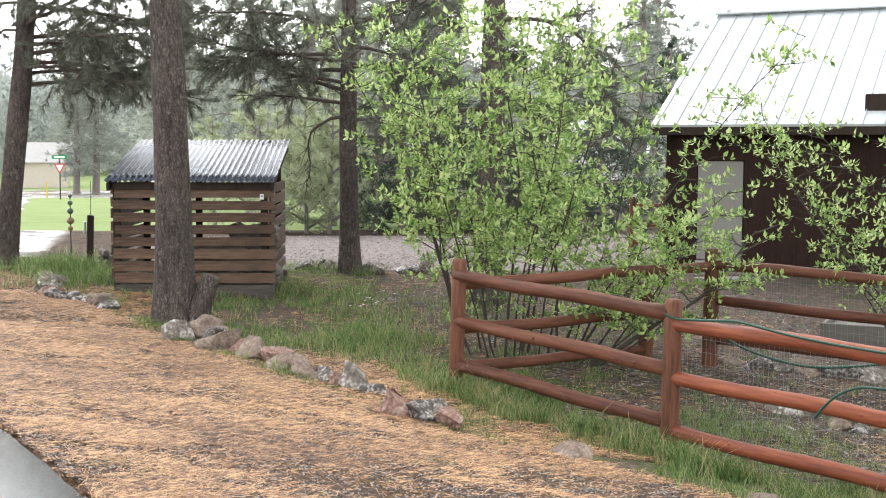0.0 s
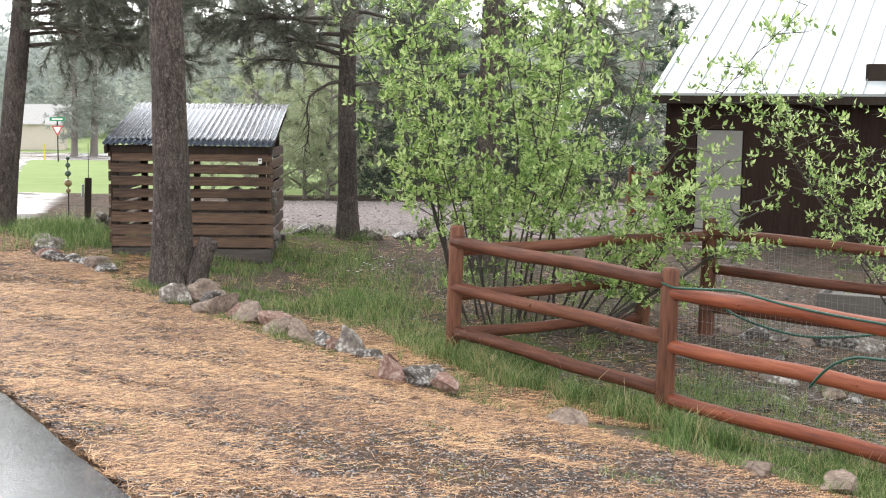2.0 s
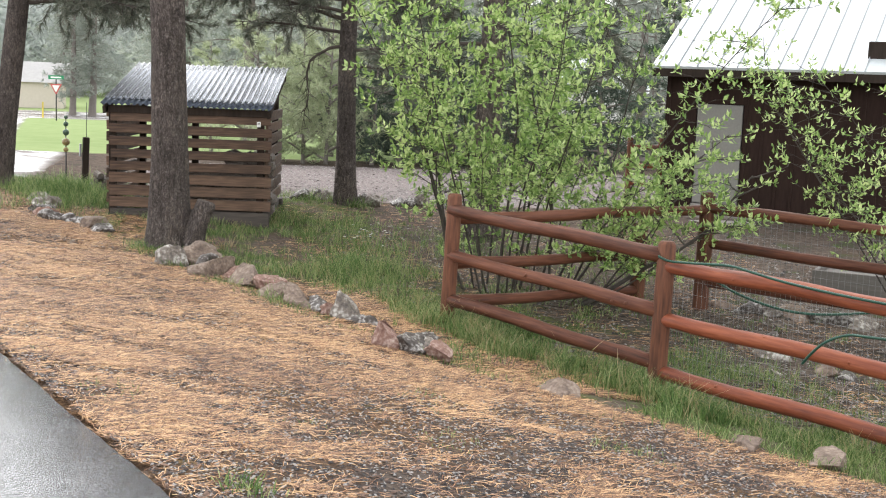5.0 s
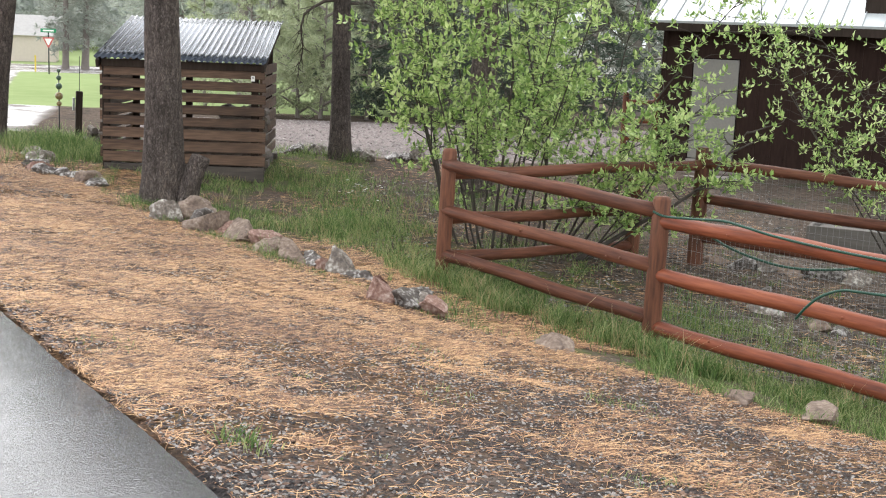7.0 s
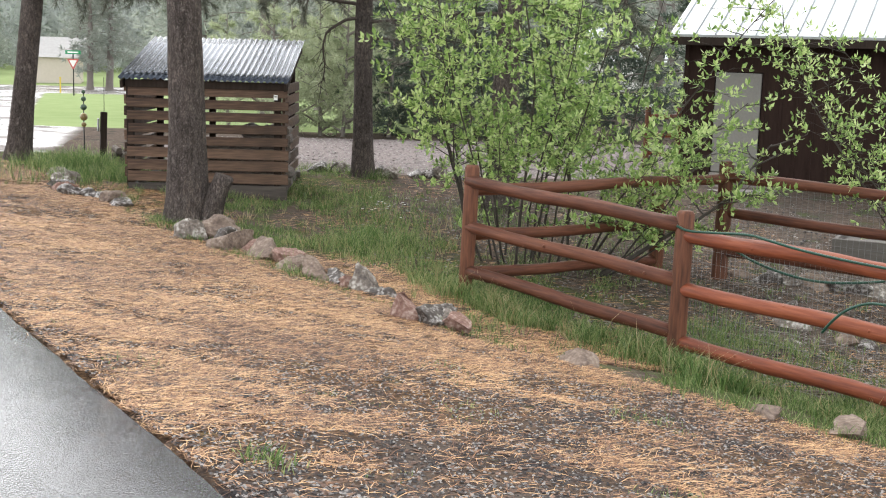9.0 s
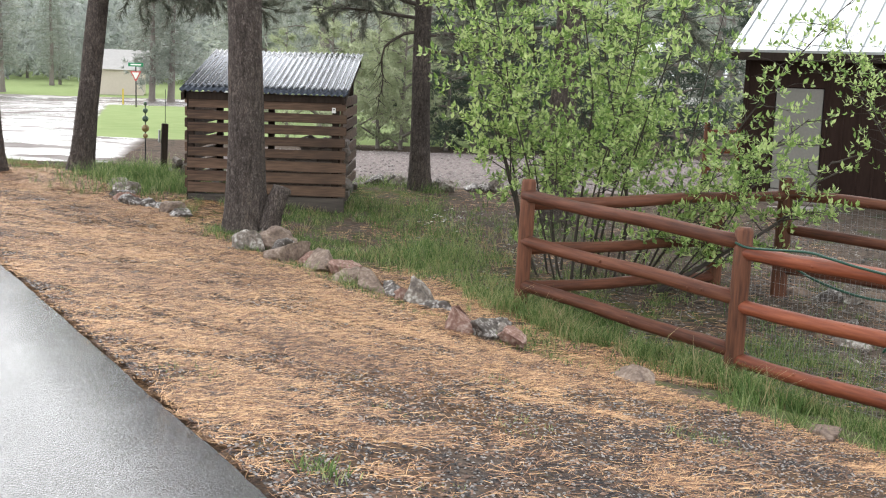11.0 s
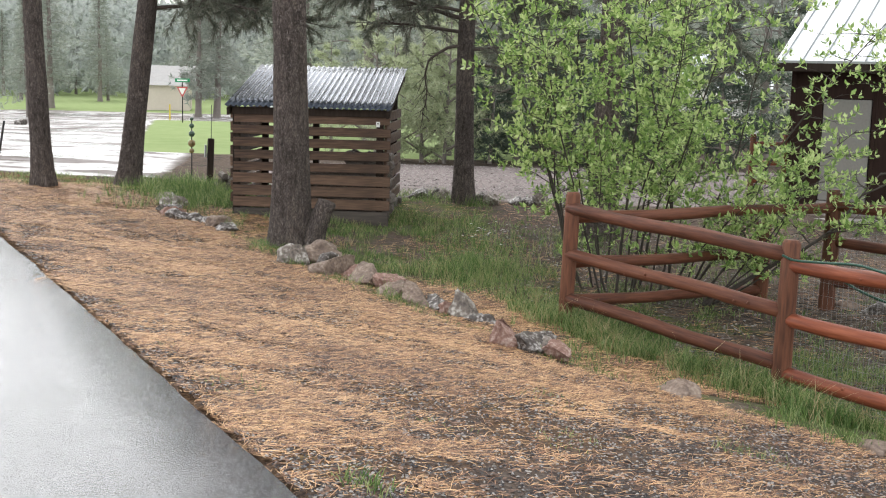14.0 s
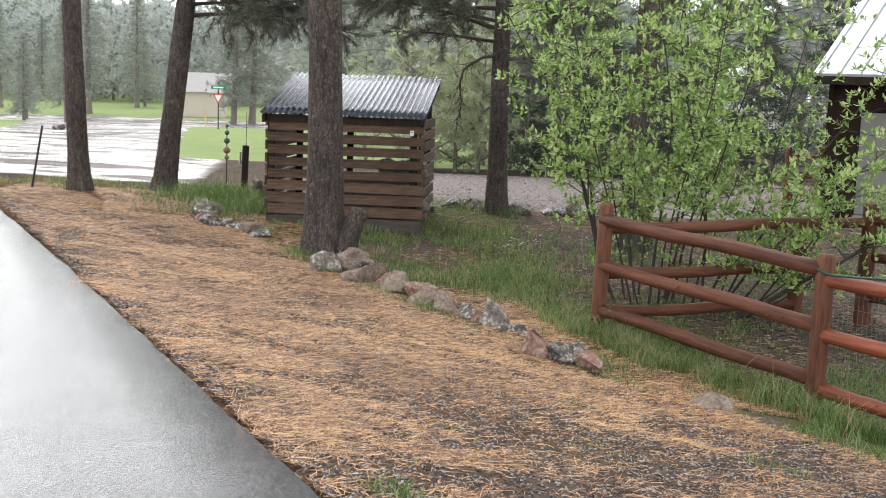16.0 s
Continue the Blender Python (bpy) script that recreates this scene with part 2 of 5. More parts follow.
def ground_material():
    """Bare soil with needle litter, turf, gravel and wet dirt road, blended by where each one lies."""
    m = bpy.data.materials.new("ground_cover")
    m.use_nodes = True
    n, l = m.node_tree.nodes, m.node_tree.links
    b = n["Principled BSDF"]
    tc = n.new("ShaderNodeTexCoord")

    def noise_at(scale, detail=6, rough=0.6):
        t = n.new("ShaderNodeTexNoise")
        t.inputs["Scale"].default_value, t.inputs["Detail"].default_value, t.inputs["Roughness"].default_value = scale, detail, rough
        l.new(tc.outputs["Object"], t.inputs["Vector"])
        return t.outputs[0]

    def ramp(src, *stops):
        r = n.new("ShaderNodeValToRGB")
        el = r.color_ramp.elements
        while len(el) < len(stops):
            el.new(0.5)
        for e, (p, c) in zip(el, stops):
            e.position, e.color = p, (*c, 1)
        l.new(src, r.inputs[0])
        return r.outputs[0]

    def zone(name, sharp=2.2, patch=2.5, amount=2.2):
        a = n.new("ShaderNodeAttribute")
        a.attribute_name = name
        k = n.new("ShaderNodeMath")
        k.operation = "MULTIPLY_ADD"
        l.new(noise_at(patch), k.inputs[0])
        k.inputs[1].default_value, k.inputs[2].default_value = amount, -amount / 2
        s = n.new("ShaderNodeMath")
        s.operation = "ADD"
        l.new(a.outputs["Fac"], s.inputs[0])
        l.new(k.outputs[0], s.inputs[1])
        r = n.new("ShaderNodeMapRange")
        r.inputs["From Min"].default_value, r.inputs["From Max"].default_value = 0.5 - 0.5 / sharp, 0.5 + 0.5 / sharp
        l.new(s.outputs[0], r.inputs[0])
        return r.outputs[0]

    def blend(fac, a, c):
        x = n.new("ShaderNodeMixRGB")
        l.new(fac, x.inputs[0])
        l.new(a, x.inputs[1])
        l.new(c, x.inputs[2])
        return x.outputs[0]

    soil = ramp(noise_at(14, 8, 0.7), (0.3, (0.05, 0.04, 0.034)), (0.5, (0.11, 0.088, 0.072)), (0.7, (0.19, 0.155, 0.13)))
    grit = ramp(noise_at(34, 8, 0.85), (0.36, (0.018, 0.016, 0.017)), (0.5, (0.05, 0.045, 0.045)), (0.62, (0.12, 0.11, 0.105)), (0.72, (0.34, 0.32, 0.3)))
    straw = ramp(noise_at(26, 9, 0.8), (0.34, (0.025, 0.02, 0.018)), (0.48, (0.1, 0.065, 0.042)), (0.6, (0.22, 0.135, 0.075)), (0.72, (0.38, 0.26, 0.15)))
    turf = ramp(noise_at(9, 8, 0.75), (0.3, (0.05, 0.06, 0.025)), (0.5, (0.09, 0.12, 0.04)), (0.72, (0.2, 0.19, 0.1)))
    lawn = ramp(noise_at(0.9, 8, 0.7), (0.3, (0.2, 0.26, 0.115)), (0.7, (0.27, 0.325, 0.16)))
    gravel = ramp(noise_at(22, 8, 0.75), (0.3, (0.13, 0.11, 0.105)), (0.55, (0.25, 0.215, 0.205)), (0.75, (0.4, 0.36, 0.34)))
    mud = ramp(noise_at(0.7, 9, 0.7), (0.35, (0.13, 0.115, 0.105)), (0.6, (0.27, 0.25, 0.24)))
    wet = zone("wet", 3, 0.3, 0.3)
    col = blend(zone("grit"), soil, grit)
    col = blend(zone("straw", 1.8, 1.3), col, straw)
    col = blend(zone("grass"), col, turf)
    col = blend(zone("lawn", 3, 0.4, 0.3), col, lawn)
    col = blend(zone("gravel", 4, 1.0, 0.8), col, gravel)
    col = blend(wet, col, mud)
    l.new(col, b.inputs["Base Color"])
    rr = n.new("ShaderNodeMapRange")
    l.new(wet, rr.inputs[0])
    rr.inputs["To Min"].default_value, rr.inputs["To Max"].default_value = 0.85, 0.3
    puddle = n.new("ShaderNodeMapRange")
    l.new(noise_at(0.25, 5), puddle.inputs[0])
    puddle.inputs["From Min"].default_value, puddle.inputs["From Max"].default_value = 0.42, 0.56
    puddle.inputs["To Min"].default_value, puddle.inputs["To Max"].default_value = 1.6, 0.6
    pm = n.new("ShaderNodeMath")
    pm.operation = "MULTIPLY"
    pm.use_clamp = True
    l.new(rr.outputs[0], pm.inputs[0])
    l.new(puddle.outputs[0], pm.inputs[1])
    l.new(pm.outputs[0], b.inputs["Roughness"])
    sheen = n.new("ShaderNodeMapRange")
    l.new(wet, sheen.inputs[0])
    sheen.inputs["To Min"].default_value, sheen.inputs["To Max"].default_value = 0.0, 0.5
    drained = n.new("ShaderNodeMapRange")
    l.new(noise_at(0.33, 7, 0.65), drained.inputs[0])
    drained.inputs["From Min"].default_value, drained.inputs["From Max"].default_value = 0.45, 0.53
    drained.inputs["To Min"].default_value, drained.inputs["To Max"].default_value = 0.0, 1.0
    gloss = n.new("ShaderNodeMath")
    gloss.operation = "MULTIPLY"
    l.new(sheen.outputs[0], gloss.inputs[0])
    l.new(drained.outputs[0], gloss.inputs[1])
    l.new(gloss.outputs[0], b.inputs["Specular IOR Level"])
    bp = n.new("ShaderNodeBump")
    bp.inputs["Strength"].default_value, bp.inputs["Distance"].default_value = 0.6, 0.02
    l.new(noise_at(35, 8, 0.7), bp.inputs["Height"])
    dry = n.new("ShaderNodeMapRange")
    l.new(wet, dry.inputs[0])
    dry.inputs["To Min"].default_value, dry.inputs["To Max"].default_value = 0.6, 0.05
    l.new(dry.outputs[0], bp.inputs["Strength"])
    l.new(bp.outputs[0], b.inputs["Normal"])
    return m


# ---- mesh helpers ----


def mesh(name, verts, faces, material, smooth=False):
    me = bpy.data.meshes.new(name)
    me.from_pydata([tuple(v) for v in verts], [], faces)
    me.materials.append(material)
    if smooth:
        me.polygons.foreach_set("use_smooth", [True] * len(me.polygons))
    me.update()
    return me


def part(name, me, parent=None, label="", m=None):
    ob = new(name, me)
    ob.parent = parent
    if m is not None:
        ob.matrix_basis = m
    if label:
        tagged(ob, label)
    return ob


def thing(name, x, y, z, label, category, group="", kind="", turn=0.0):
    ob = new(name)
    ob.matrix_basis = pose(x, y, z, 0, 0, turn)
    return tagged(ob, label, category, group, kind)


def box_mesh(name, sx, sy, sz, material, bevel=0.006, centre=(0, 0, 0), wobble=0.0, seed=0):
    """A bevelled block, its edges slightly uneven."""
    bm = bmesh.new()
    bmesh.ops.create_cube(bm, size=1)
    for v in bm.verts:
        v.co = Vector((v.co.x * sx, v.co.y * sy, v.co.z * sz))
    if bevel:
        bmesh.ops.bevel(bm, geom=bm.edges[:], offset=bevel, segments=2, affect="EDGES", profile=0.5)
    rnd = random.Random(seed)
    for v in bm.verts:
        v.co += Vector(centre) + Vector([rnd.uniform(-wobble, wobble) for _ in range(3)])
    me = bpy.data.meshes.new(name)
    bm.to_mesh(me)
    bm.free()
    me.materials.append(material)
    return me


class Soup:
    """Collects many small pieces into one mesh."""

    def __init__(self):
        self.v, self.f = [], []

    def tube(self, pts, radii, sides=6, caps=True):
        base, n = len(self.v), len(pts)
        up = Vector((0.31, 0.17, 0.93))
        for i, p in enumerate(pts):
            d = (Vector(pts[min(i + 1, n - 1)]) - Vector(pts[max(i - 1, 0)])).normalized()
            a = d.cross(up)
            a = a.normalized() if a.length > 1e-3 else Vector((1, 0, 0))
            b = d.cross(a)
            for k in range(sides):
                w = 2 * math.pi * k / sides
                self.v.append(Vector(p) + radii[i] * (math.cos(w) * a + math.sin(w) * b))
        for i in range(n - 1):
            for k in range(sides):
                k2 = (k + 1) % sides
                self.f.append((base + i * sides + k, base + i * sides + k2, base + (i + 1) * sides + k2, base + (i + 1) * sides + k))
        if caps:
            self.f.append(tuple(base + k for k in reversed(range(sides))))
            self.f.append(tuple(base + (n - 1) * sides + k for k in range(sides)))

    def tri(self, a, b, c):
        i = len(self.v)
        self.v += [a, b, c]
        self.f.append((i, i + 1, i + 2))

    def leaf(self, base, d, side, length, width):
        """A small leaf folded along its midrib."""
        i = len(self.v)
        nrm = d.cross(side)
        mid, tip = base + d * length * 0.5 - nrm * length * 0.06, base + d * length - nrm * length * 0.2
        self.v += [base, mid + side * width / 2 + nrm * width * 0.18, tip, mid - side * width / 2 + nrm * width * 0.18, mid]
        self.f += [(i, i + 1, i + 4), (i + 1, i + 2, i + 4), (i, i + 4, i + 3), (i + 4, i + 2, i + 3)]

    def blade(self, base, d, side, length, width, bend):
        i = len(self.v)
        m = base + d * length * 0.55 + bend * 0.3
        t = base + d * length * 0.9 + bend
        self.v += [base - side * width / 2, base + side * width / 2, m + side * width * 0.4, m - side * width * 0.4, t]
        self.f += [(i, i + 1, i + 2, i + 3), (i + 3, i + 2, i + 4)]

    def tuft(self, p, d, n, length, width, spread, rnd):
        for _ in range(n):
            q = (d + Vector((rnd.gauss(0, spread), rnd.gauss(0, spread), rnd.gauss(0, spread)))).normalized()
            s = q.cross(Vector((rnd.uniform(-1, 1), rnd.uniform(-1, 1), rnd.uniform(-1, 1))))
            s = s.normalized() * width / 2 if s.length > 1e-3 else Vector((width / 2, 0, 0))
            t = p + q * length * rnd.uniform(0.7, 1.1)
            self.tri(p - s, p + s, t)

    def done(self, name, material, smooth=False):
        return mesh(name, self.v, self.f, material, smooth)


# ---- ground ----


def edge_x(y):
    """Where the asphalt ends, across from y metres ahead."""
    return 1.875 - 0.488 * y


def step01(a, b, x):
    t = min(1.0, max(0.0, (x - a) / (b - a)))
    return t * t * (3 - 2 * t)


def ground(x, y):
    """The height of the ground: a bank that falls from the road towards the fence, and a gentle fall beyond."""
    s = (x - edge_x(y)) * 0.889
    a = min(0.175, max(0.03, 0.175 - 0.0165 * (y - 9.7)))
    drop = 0 if s < 0 else (s if s < 5 else 5 + 1.5 * (1 - math.exp(-(s - 5) / 1.5)))
    far = min(y, 100.0) - 22
    return -a * drop - 0.0135 * (math.sqrt(far * far + 60) + far)


def rough(x, y):
    """Small lumps of the ground, worn flat beside the asphalt."""
    return (0.2 + 0.8 * step01(0.0, 0.8, (x - edge_x(y)) * 0.889)) * (0.02 * noise.noise(Vector((x * 1.3, y * 1.3, 0))) + 0.008 * noise.noise(Vector((x * 6, y * 6, 3))))


def border(y):
    """The stone row that parts the needle-covered verge from the grass."""
    if y < 10.1:
        return 1.05 + (10.1 - y) * 1.02
    return -1.25 + (12.9 - y) * 0.82 if y < 12.9 else -1.25 - (y - 12.9) * 0.52


def zones(x, y):
    """How much of each cover lies at a place: grit, straw, grass, lawn, gravel, wet road."""
    w = 0.25 * noise.noise(Vector((x * 0.8, y * 0.8, 7)))
    verge = step01(-0.35, 0.35, border(y) - x + w) * step01(22, 19, y)
    inside = step01(-0.4, 0.4, (x - 1.54) * 0.75 + (y - 11.7) * 0.66 + w) * step01(0.8, 1.3, x)
    grass = 0.5 * (1 - verge) * step01(21, 19, y)
    grass *= 1 - 0.55 * math.exp(-((x + 0.2) / 1.0) ** 2 - ((y - 15) / 1.3) ** 2)
    grass *= 1 - 0.75 * inside * step01(1.0, 2.2, (x - 1.54) * 0.75 + (y - 11.7) * 0.66)
    drive = step01(18.6, 19.4, y + 0.12 * x) * step01(29, 27.5, y) * step01(-3.5, -2.5, x) * step01(12, 9, x)
    cross = step01(20.2, 21.2, y + w) * step01(-4.2, -5.6, x + 0.13 * (y - 25))
    lane = step01(88, 92, y) * step01(112, 108, y)
    lawn = step01(-9.6, -8.4, x + 0.2 * (y - 40)) * step01(30.5, 32.5, y) * step01(90, 88, y) * step01(5, 3, x)
    lawn = max(lawn, step01(46, 50, y + 0.35 * (x + 18)) * step01(-19.5, -21, x + 0.3 * (y - 55)), step01(110, 114, y))
    grit = 0.6 * step01(0.5, 0.0, (x - edge_x(y)) * 0.889) + 0.3 + 0.35 * verge
    wet = max(cross * (1 - lawn), lane)
    return grit, verge * (0.66 - 0.3 * step01(9, 5.5, y) * step01(-1.6, 0.6, x)), grass, lawn, drive, wet


def axis(lo, a, b, hi, fine, growth):
    out, s = [], fine
    v = a
    while v < b:
        out.append(v)
        v += fine
    while v < hi:
        out.append(v)
        s *= growth
        v += s
    out.append(hi)
    v, s = a, fine
    while v > lo:
        s *= growth
        v -= s
        out.insert(0, max(v, lo))
    return out


XS = axis(-600, -7, 8, 600, 0.11, 1.045)
YS = axis(-200, 3.5, 21, 900, 0.11, 1.025)
gv = [(x, y, ground(x, y) + rough(x, y) - 0.065 * step01(0.1, -0.03, (x - edge_x(y) + 0.005 * max(0, y - 9) ** 1.5) * 0.889) * step01(18.2, 17.6, y)) for y in YS for x in XS]
W = len(XS)
gf = [(j * W + i, j * W + i + 1, (j + 1) * W + i + 1, (j + 1) * W + i) for j in range(len(YS) - 1) for i in range(W - 1)]
gm = mesh("ground", gv, gf, ground_material(), True)
zs = np.array([zones(v[0], v[1]) for v in gv], dtype=np.float32)
for k, key in enumerate(("grit", "straw", "grass", "lawn", "gravel", "wet")):
    gm.attributes.new(key, "FLOAT", "POINT").data.foreach_set("value", zs[:, k].copy())
tagged(new("ground", gm), "sloping ground with needle litter, grass and wet gravel road", "ground", kind="structure")

# asphalt road with a ragged edge
rv, rf = [], []
ROAD_Y = [-30 + 0.12 * i for i in range(400)]
for y in ROAD_Y:
    jag = 0.03 * noise.noise(Vector((y * 1.1, 0, 0))) + 0.014 * noise.noise(Vector((y * 5, 4, 0)))
    bend = 0.005 * max(0, y - 9) ** 1.5
    for off, z in ((-5.5 - bend, 0.0), (-3.0 - bend, 0.03), (-0.6 - bend, 0.02), (-0.04 + jag - bend, 0.012), (0.015 + jag - bend, -0.05)):
        rv.append((edge_x(y) + off, y, z - 0.0135 * (math.sqrt((y - 22) ** 2 + 60) + (y - 22))))
for i in range(len(ROAD_Y) - 1):
    for k in range(4):
        rf.append((5 * i + k, 5 * i + k + 1, 5 * i + k + 6, 5 * i + k + 5))
tagged(new("road", mesh("road", rv, rf, asphalt_material(), True)), "dark grey asphalt road, wet and shining from rain", "road", kind="structure")

# ---- rail fences ----


def log_mesh(name, length, r0, r1, material, seed, knots=5):
    """A peeled log along z, slightly bowed, with a few knots."""
    rnd = random.Random(seed)
    s = Soup()
    n, sides = 15, 14
    bow, ph = rnd.uniform(-0.012, 0.012), rnd.uniform(0, 6)
    pts = [(bow * math.sin(math.pi * i / (n - 1)), 0.008 * math.sin(ph + i * 0.7), length * i / (n - 1)) for i in range(n)]
    s.tube(pts, [r0 + (r1 - r0) * i / (n - 1) + rnd.uniform(-0.0025, 0.0025) for i in range(n)], sides)
    for v in s.v:
        v += 0.004 * Vector((noise.noise(v * 3 + Vector((seed, 0, 0))), noise.noise(v * 3 + Vector((0, seed, 0))), 0))
    for _ in range(knots):
        z, w = rnd.uniform(0.1, 0.9) * length, rnd.uniform(0, 6.28)
        r = r0 + (r1 - r0) * z / length
        c = Vector((math.cos(w), math.sin(w), 0))
        s.tube([c * (r - 0.012) + Vector((0, 0, z)), c * (r + 0.004) + Vector((0, 0, z))], [0.017, 0.011], 7)
    return s.done(name, material, True)


def post_mesh(height, r, seed):
    """A round post with a chamfered top and a foot in the ground."""
    rnd = random.Random(seed)
    s = Soup()
    zs = (-0.3, 0, 0.3, 0.6, 0.9, height - 0.03, height)
    s.tube([(0.004 * math.sin(z * 4 + seed), 0.004 * math.cos(z * 3), z) for z in zs], [r * (1.04 - 0.05 * max(0, z)) + rnd.uniform(-0.002, 0.002) for z in zs[:-1]] + [r * 0.8], 16)
    return s.done("post", POST_WOOD, True)


def along(a, b):
    """The pose that lays a log's z axis from a to b."""
    a, b = Vector(a), Vector(b)
    return Matrix.Translation(a) @ (b - a).to_track_quat("Z", "Y").to_matrix().to_4x4()


def rail(fence, a, b, r, seed, wood=None):
    me = log_mesh("rail", (Vector(b) - Vector(a)).length, r * 1.05, r * 0.97, wood or SHADED_LOG, seed)
    part("rail", me, fence, m=along(a, b))


P3, P2, P1 = (4.72, 8.09, -1.1), (3.13, 9.9, -0.97), (1.53, 11.68, -0.8)
front = thing("rail_fence", 0, 0, 0, "three-rail fence of red-stained round logs beside the grass bank", "fence", "log fences")
for i, (p, h, r) in enumerate(((P3, 1.3, 0.082), (P2, 1.35, 0.078), (P1, 1.37, 0.072))):
    part("post", post_mesh(h, r, i), front, m=pose(p[0], p[1], p[2], 0.6 * i, 0.5, 40 * i))
for k, (za, zb) in enumerate(((0.135, 0.2), (-0.35, -0.265), (-0.84, -0.73))):
    rail(front, (4.72, 8.09, za - 0.04), (3.13, 9.9, zb - 0.02), 0.064, 10 + k, RED_WOOD)
for k, (za, zb) in enumerate(((0.265, 0.41), (-0.215, -0.035), (-0.68, -0.46))):
    rail(front, (3.13, 9.9, za), (1.53, 11.68, zb), 0.062, 20 + k)

B1, B2, B3 = (3.95, 13.45, -0.78), (4.6, 13.1, -0.8), (7.6, 10.9, -0.95)
back = thing("rail_fence", 0, 0, 0, "red-stained log fence with wire mesh across the yard", "fence", "log fences")
for i, (p, h) in enumerate(((B1, 0.84), (B2, 1.33), (B3, 1.3))):
    part("post", post_mesh(h, 0.085, 7 + i), back, m=pose(p[0], p[1], p[2], 0, 0.4, 70 * i))
for k, (z0, z1) in enumerate(((0.32, 0.42), (-0.12, -0.05), (-0.5, -0.45))):
    end = B2 if k == 0 else B1
    rail(back, (P1[0], P1[1], z0), (end[0], end[1], z1 - (0.08 if k == 0 else 0.19)), 0.058, 30 + k)
for k, (z0, z1) in enumerate(((0.36, 0.2), (-0.04, -0.22), (-0.48, -0.6))):
    rail(back, (B2[0], B2[1], z0), (B3[0], B3[1], z1), 0.058, 40 + k)
s = Soup()
for i in range(60):
    t = i / 59
    x, y = 4.6 + 3.0 * t, 13.16 - 2.2 * t
    s.tube([(x, y, -0.8), (x, y, 0.3 - 0.1 * t)], [0.0016] * 2, 3, False)
for k in range(9):
    z = -0.75 + 0.12 * k
    s.tube([(4.6, 13.16, z), (7.6, 10.96, z - 0.1)], [0.0016] * 2, 3, False)
tagged(part("wire_mesh", s.done("wire_mesh", WIRE), back), kind="stuff")
s = Soup()
for i in range(56):
    t = i / 55
    x, y = 3.18 + 1.59 * t, 9.96 - 1.81 * t
    s.tube([(x, y, -0.95 - 0.12 * t), (x, y, 0.12 - 0.08 * t)], [0.0012] * 2, 3, False)
for k in range(10):
    z = -0.92 + 0.11 * k
    s.tube([(3.18, 9.96, z), (4.77, 8.15, z - 0.1)], [0.0012] * 2, 3, False)
tagged(part("wire_mesh", s.done("wire_mesh", WIRE), front), kind="stuff")

# ---- wood shed ----
shed = thing("wood_shed", -1.36, 16.35, -0.28, "slatted brown firewood shed with a corrugated metal roof", "shed", turn=-4.5)
XL, XR, BACK = -1.08, 1.0, 2.1
for x in (XL + 0.06, -0.25, XR - 0.08):
    for y, h in ((0.07, 1.42), (BACK - 0.07, 1.9)):
        part("upright", box_mesh("upright", 0.09, 0.09, h, DARK_WOOD, 0.006, (0, 0, h / 2)), shed, m=pose(x, y, 0))
for i in range(8):
    z = 0.19 + 0.161 * i
    rnd = random.Random(i)
    tilt = rnd.uniform(-0.35, 0.35)
    part("board", box_mesh("board", XR - XL + rnd.uniform(0, 0.05), 0.038, (0.135 if i < 3 else 0.116) + rnd.uniform(-0.006, 0.006), BOARD, 0.006, (0, 0, 0), 0.003, i), shed, m=pose(0.01, 0.0, z, rnd.uniform(-2, 2), tilt, 0))
    for x in (XL, XR):
        part("board", box_mesh("board", 0.038, BACK - 0.05, 0.125, BOARD, 0.006, (0, 0, 0), 0.003, 40 + i), shed, m=pose(x, BACK / 2 + 0.02, z + 0.05 + rnd.uniform(-0.01, 0.01), 0, 0, 0))
for y in (0.06, BACK - 0.06):
    part("sill", box_mesh("sill", XR - XL + 0.02, 0.12, 0.2, SILL_WOOD, 0.012, (0, 0, 0), 0.005), shed, "grey weathered timber sill", m=pose(0, y, 0.0))
for x in (XL + 0.06, XR - 0.06):
    part("sill", box_mesh("sill", 0.12, BACK - 0.26, 0.2, SILL_WOOD, 0.012, (0, 0, 0), 0.005), shed, "grey weathered timber sill", m=pose(x, BACK / 2, 0.0))
part("header_beam", box_mesh("header_beam", XR - XL + 0.04, 0.05, 0.1, DARK_WOOD, 0.006), shed, m=pose(0, -0.01, 1.41))
part("header_beam", box_mesh("header_beam", XR - XL + 0.04, 0.05, 0.1, DARK_WOOD, 0.006), shed, m=pose(0, BACK, 1.88))
slope = math.atan2(0.53, 2.35)
for x in (XL - 0.02, XR + 0.03):
    part("rafter", box_mesh("rafter", 0.04, 2.4, 0.1, DARK_WOOD, 0.005), shed, m=pose(x, 1.08, 1.66, math.degrees(slope), 0, 0))
rv, rf = [], []
NC, NR = 28 * 8, 7
for j in range(NR):
    for i in range(NC + 1):
        u, v = i / NC, j / (NR - 1)
        x = XL - 0.06 + (XR - XL + 0.14) * u
        y = -0.12 + 2.45 * v
        rv.append((x, y, 1.475 + 0.226 * (y + 0.12) + 0.0125 * math.cos(2 * math.pi * 28 * u) + 0.004 * math.sin(5 * u + 3 * v)))
for j in range(NR - 1):
    for i in range(NC):
        rf.append((j * (NC + 1) + i, j * (NC + 1) + i + 1, (j + 1) * (NC + 1) + i + 1, (j + 1) * (NC + 1) + i))
roof = part("roof", mesh("roof", rv, rf, TIN, True), shed, "wet corrugated galvanised steel")
roof.modifiers.new("thickness", "SOLIDIFY").thickness = 0.004
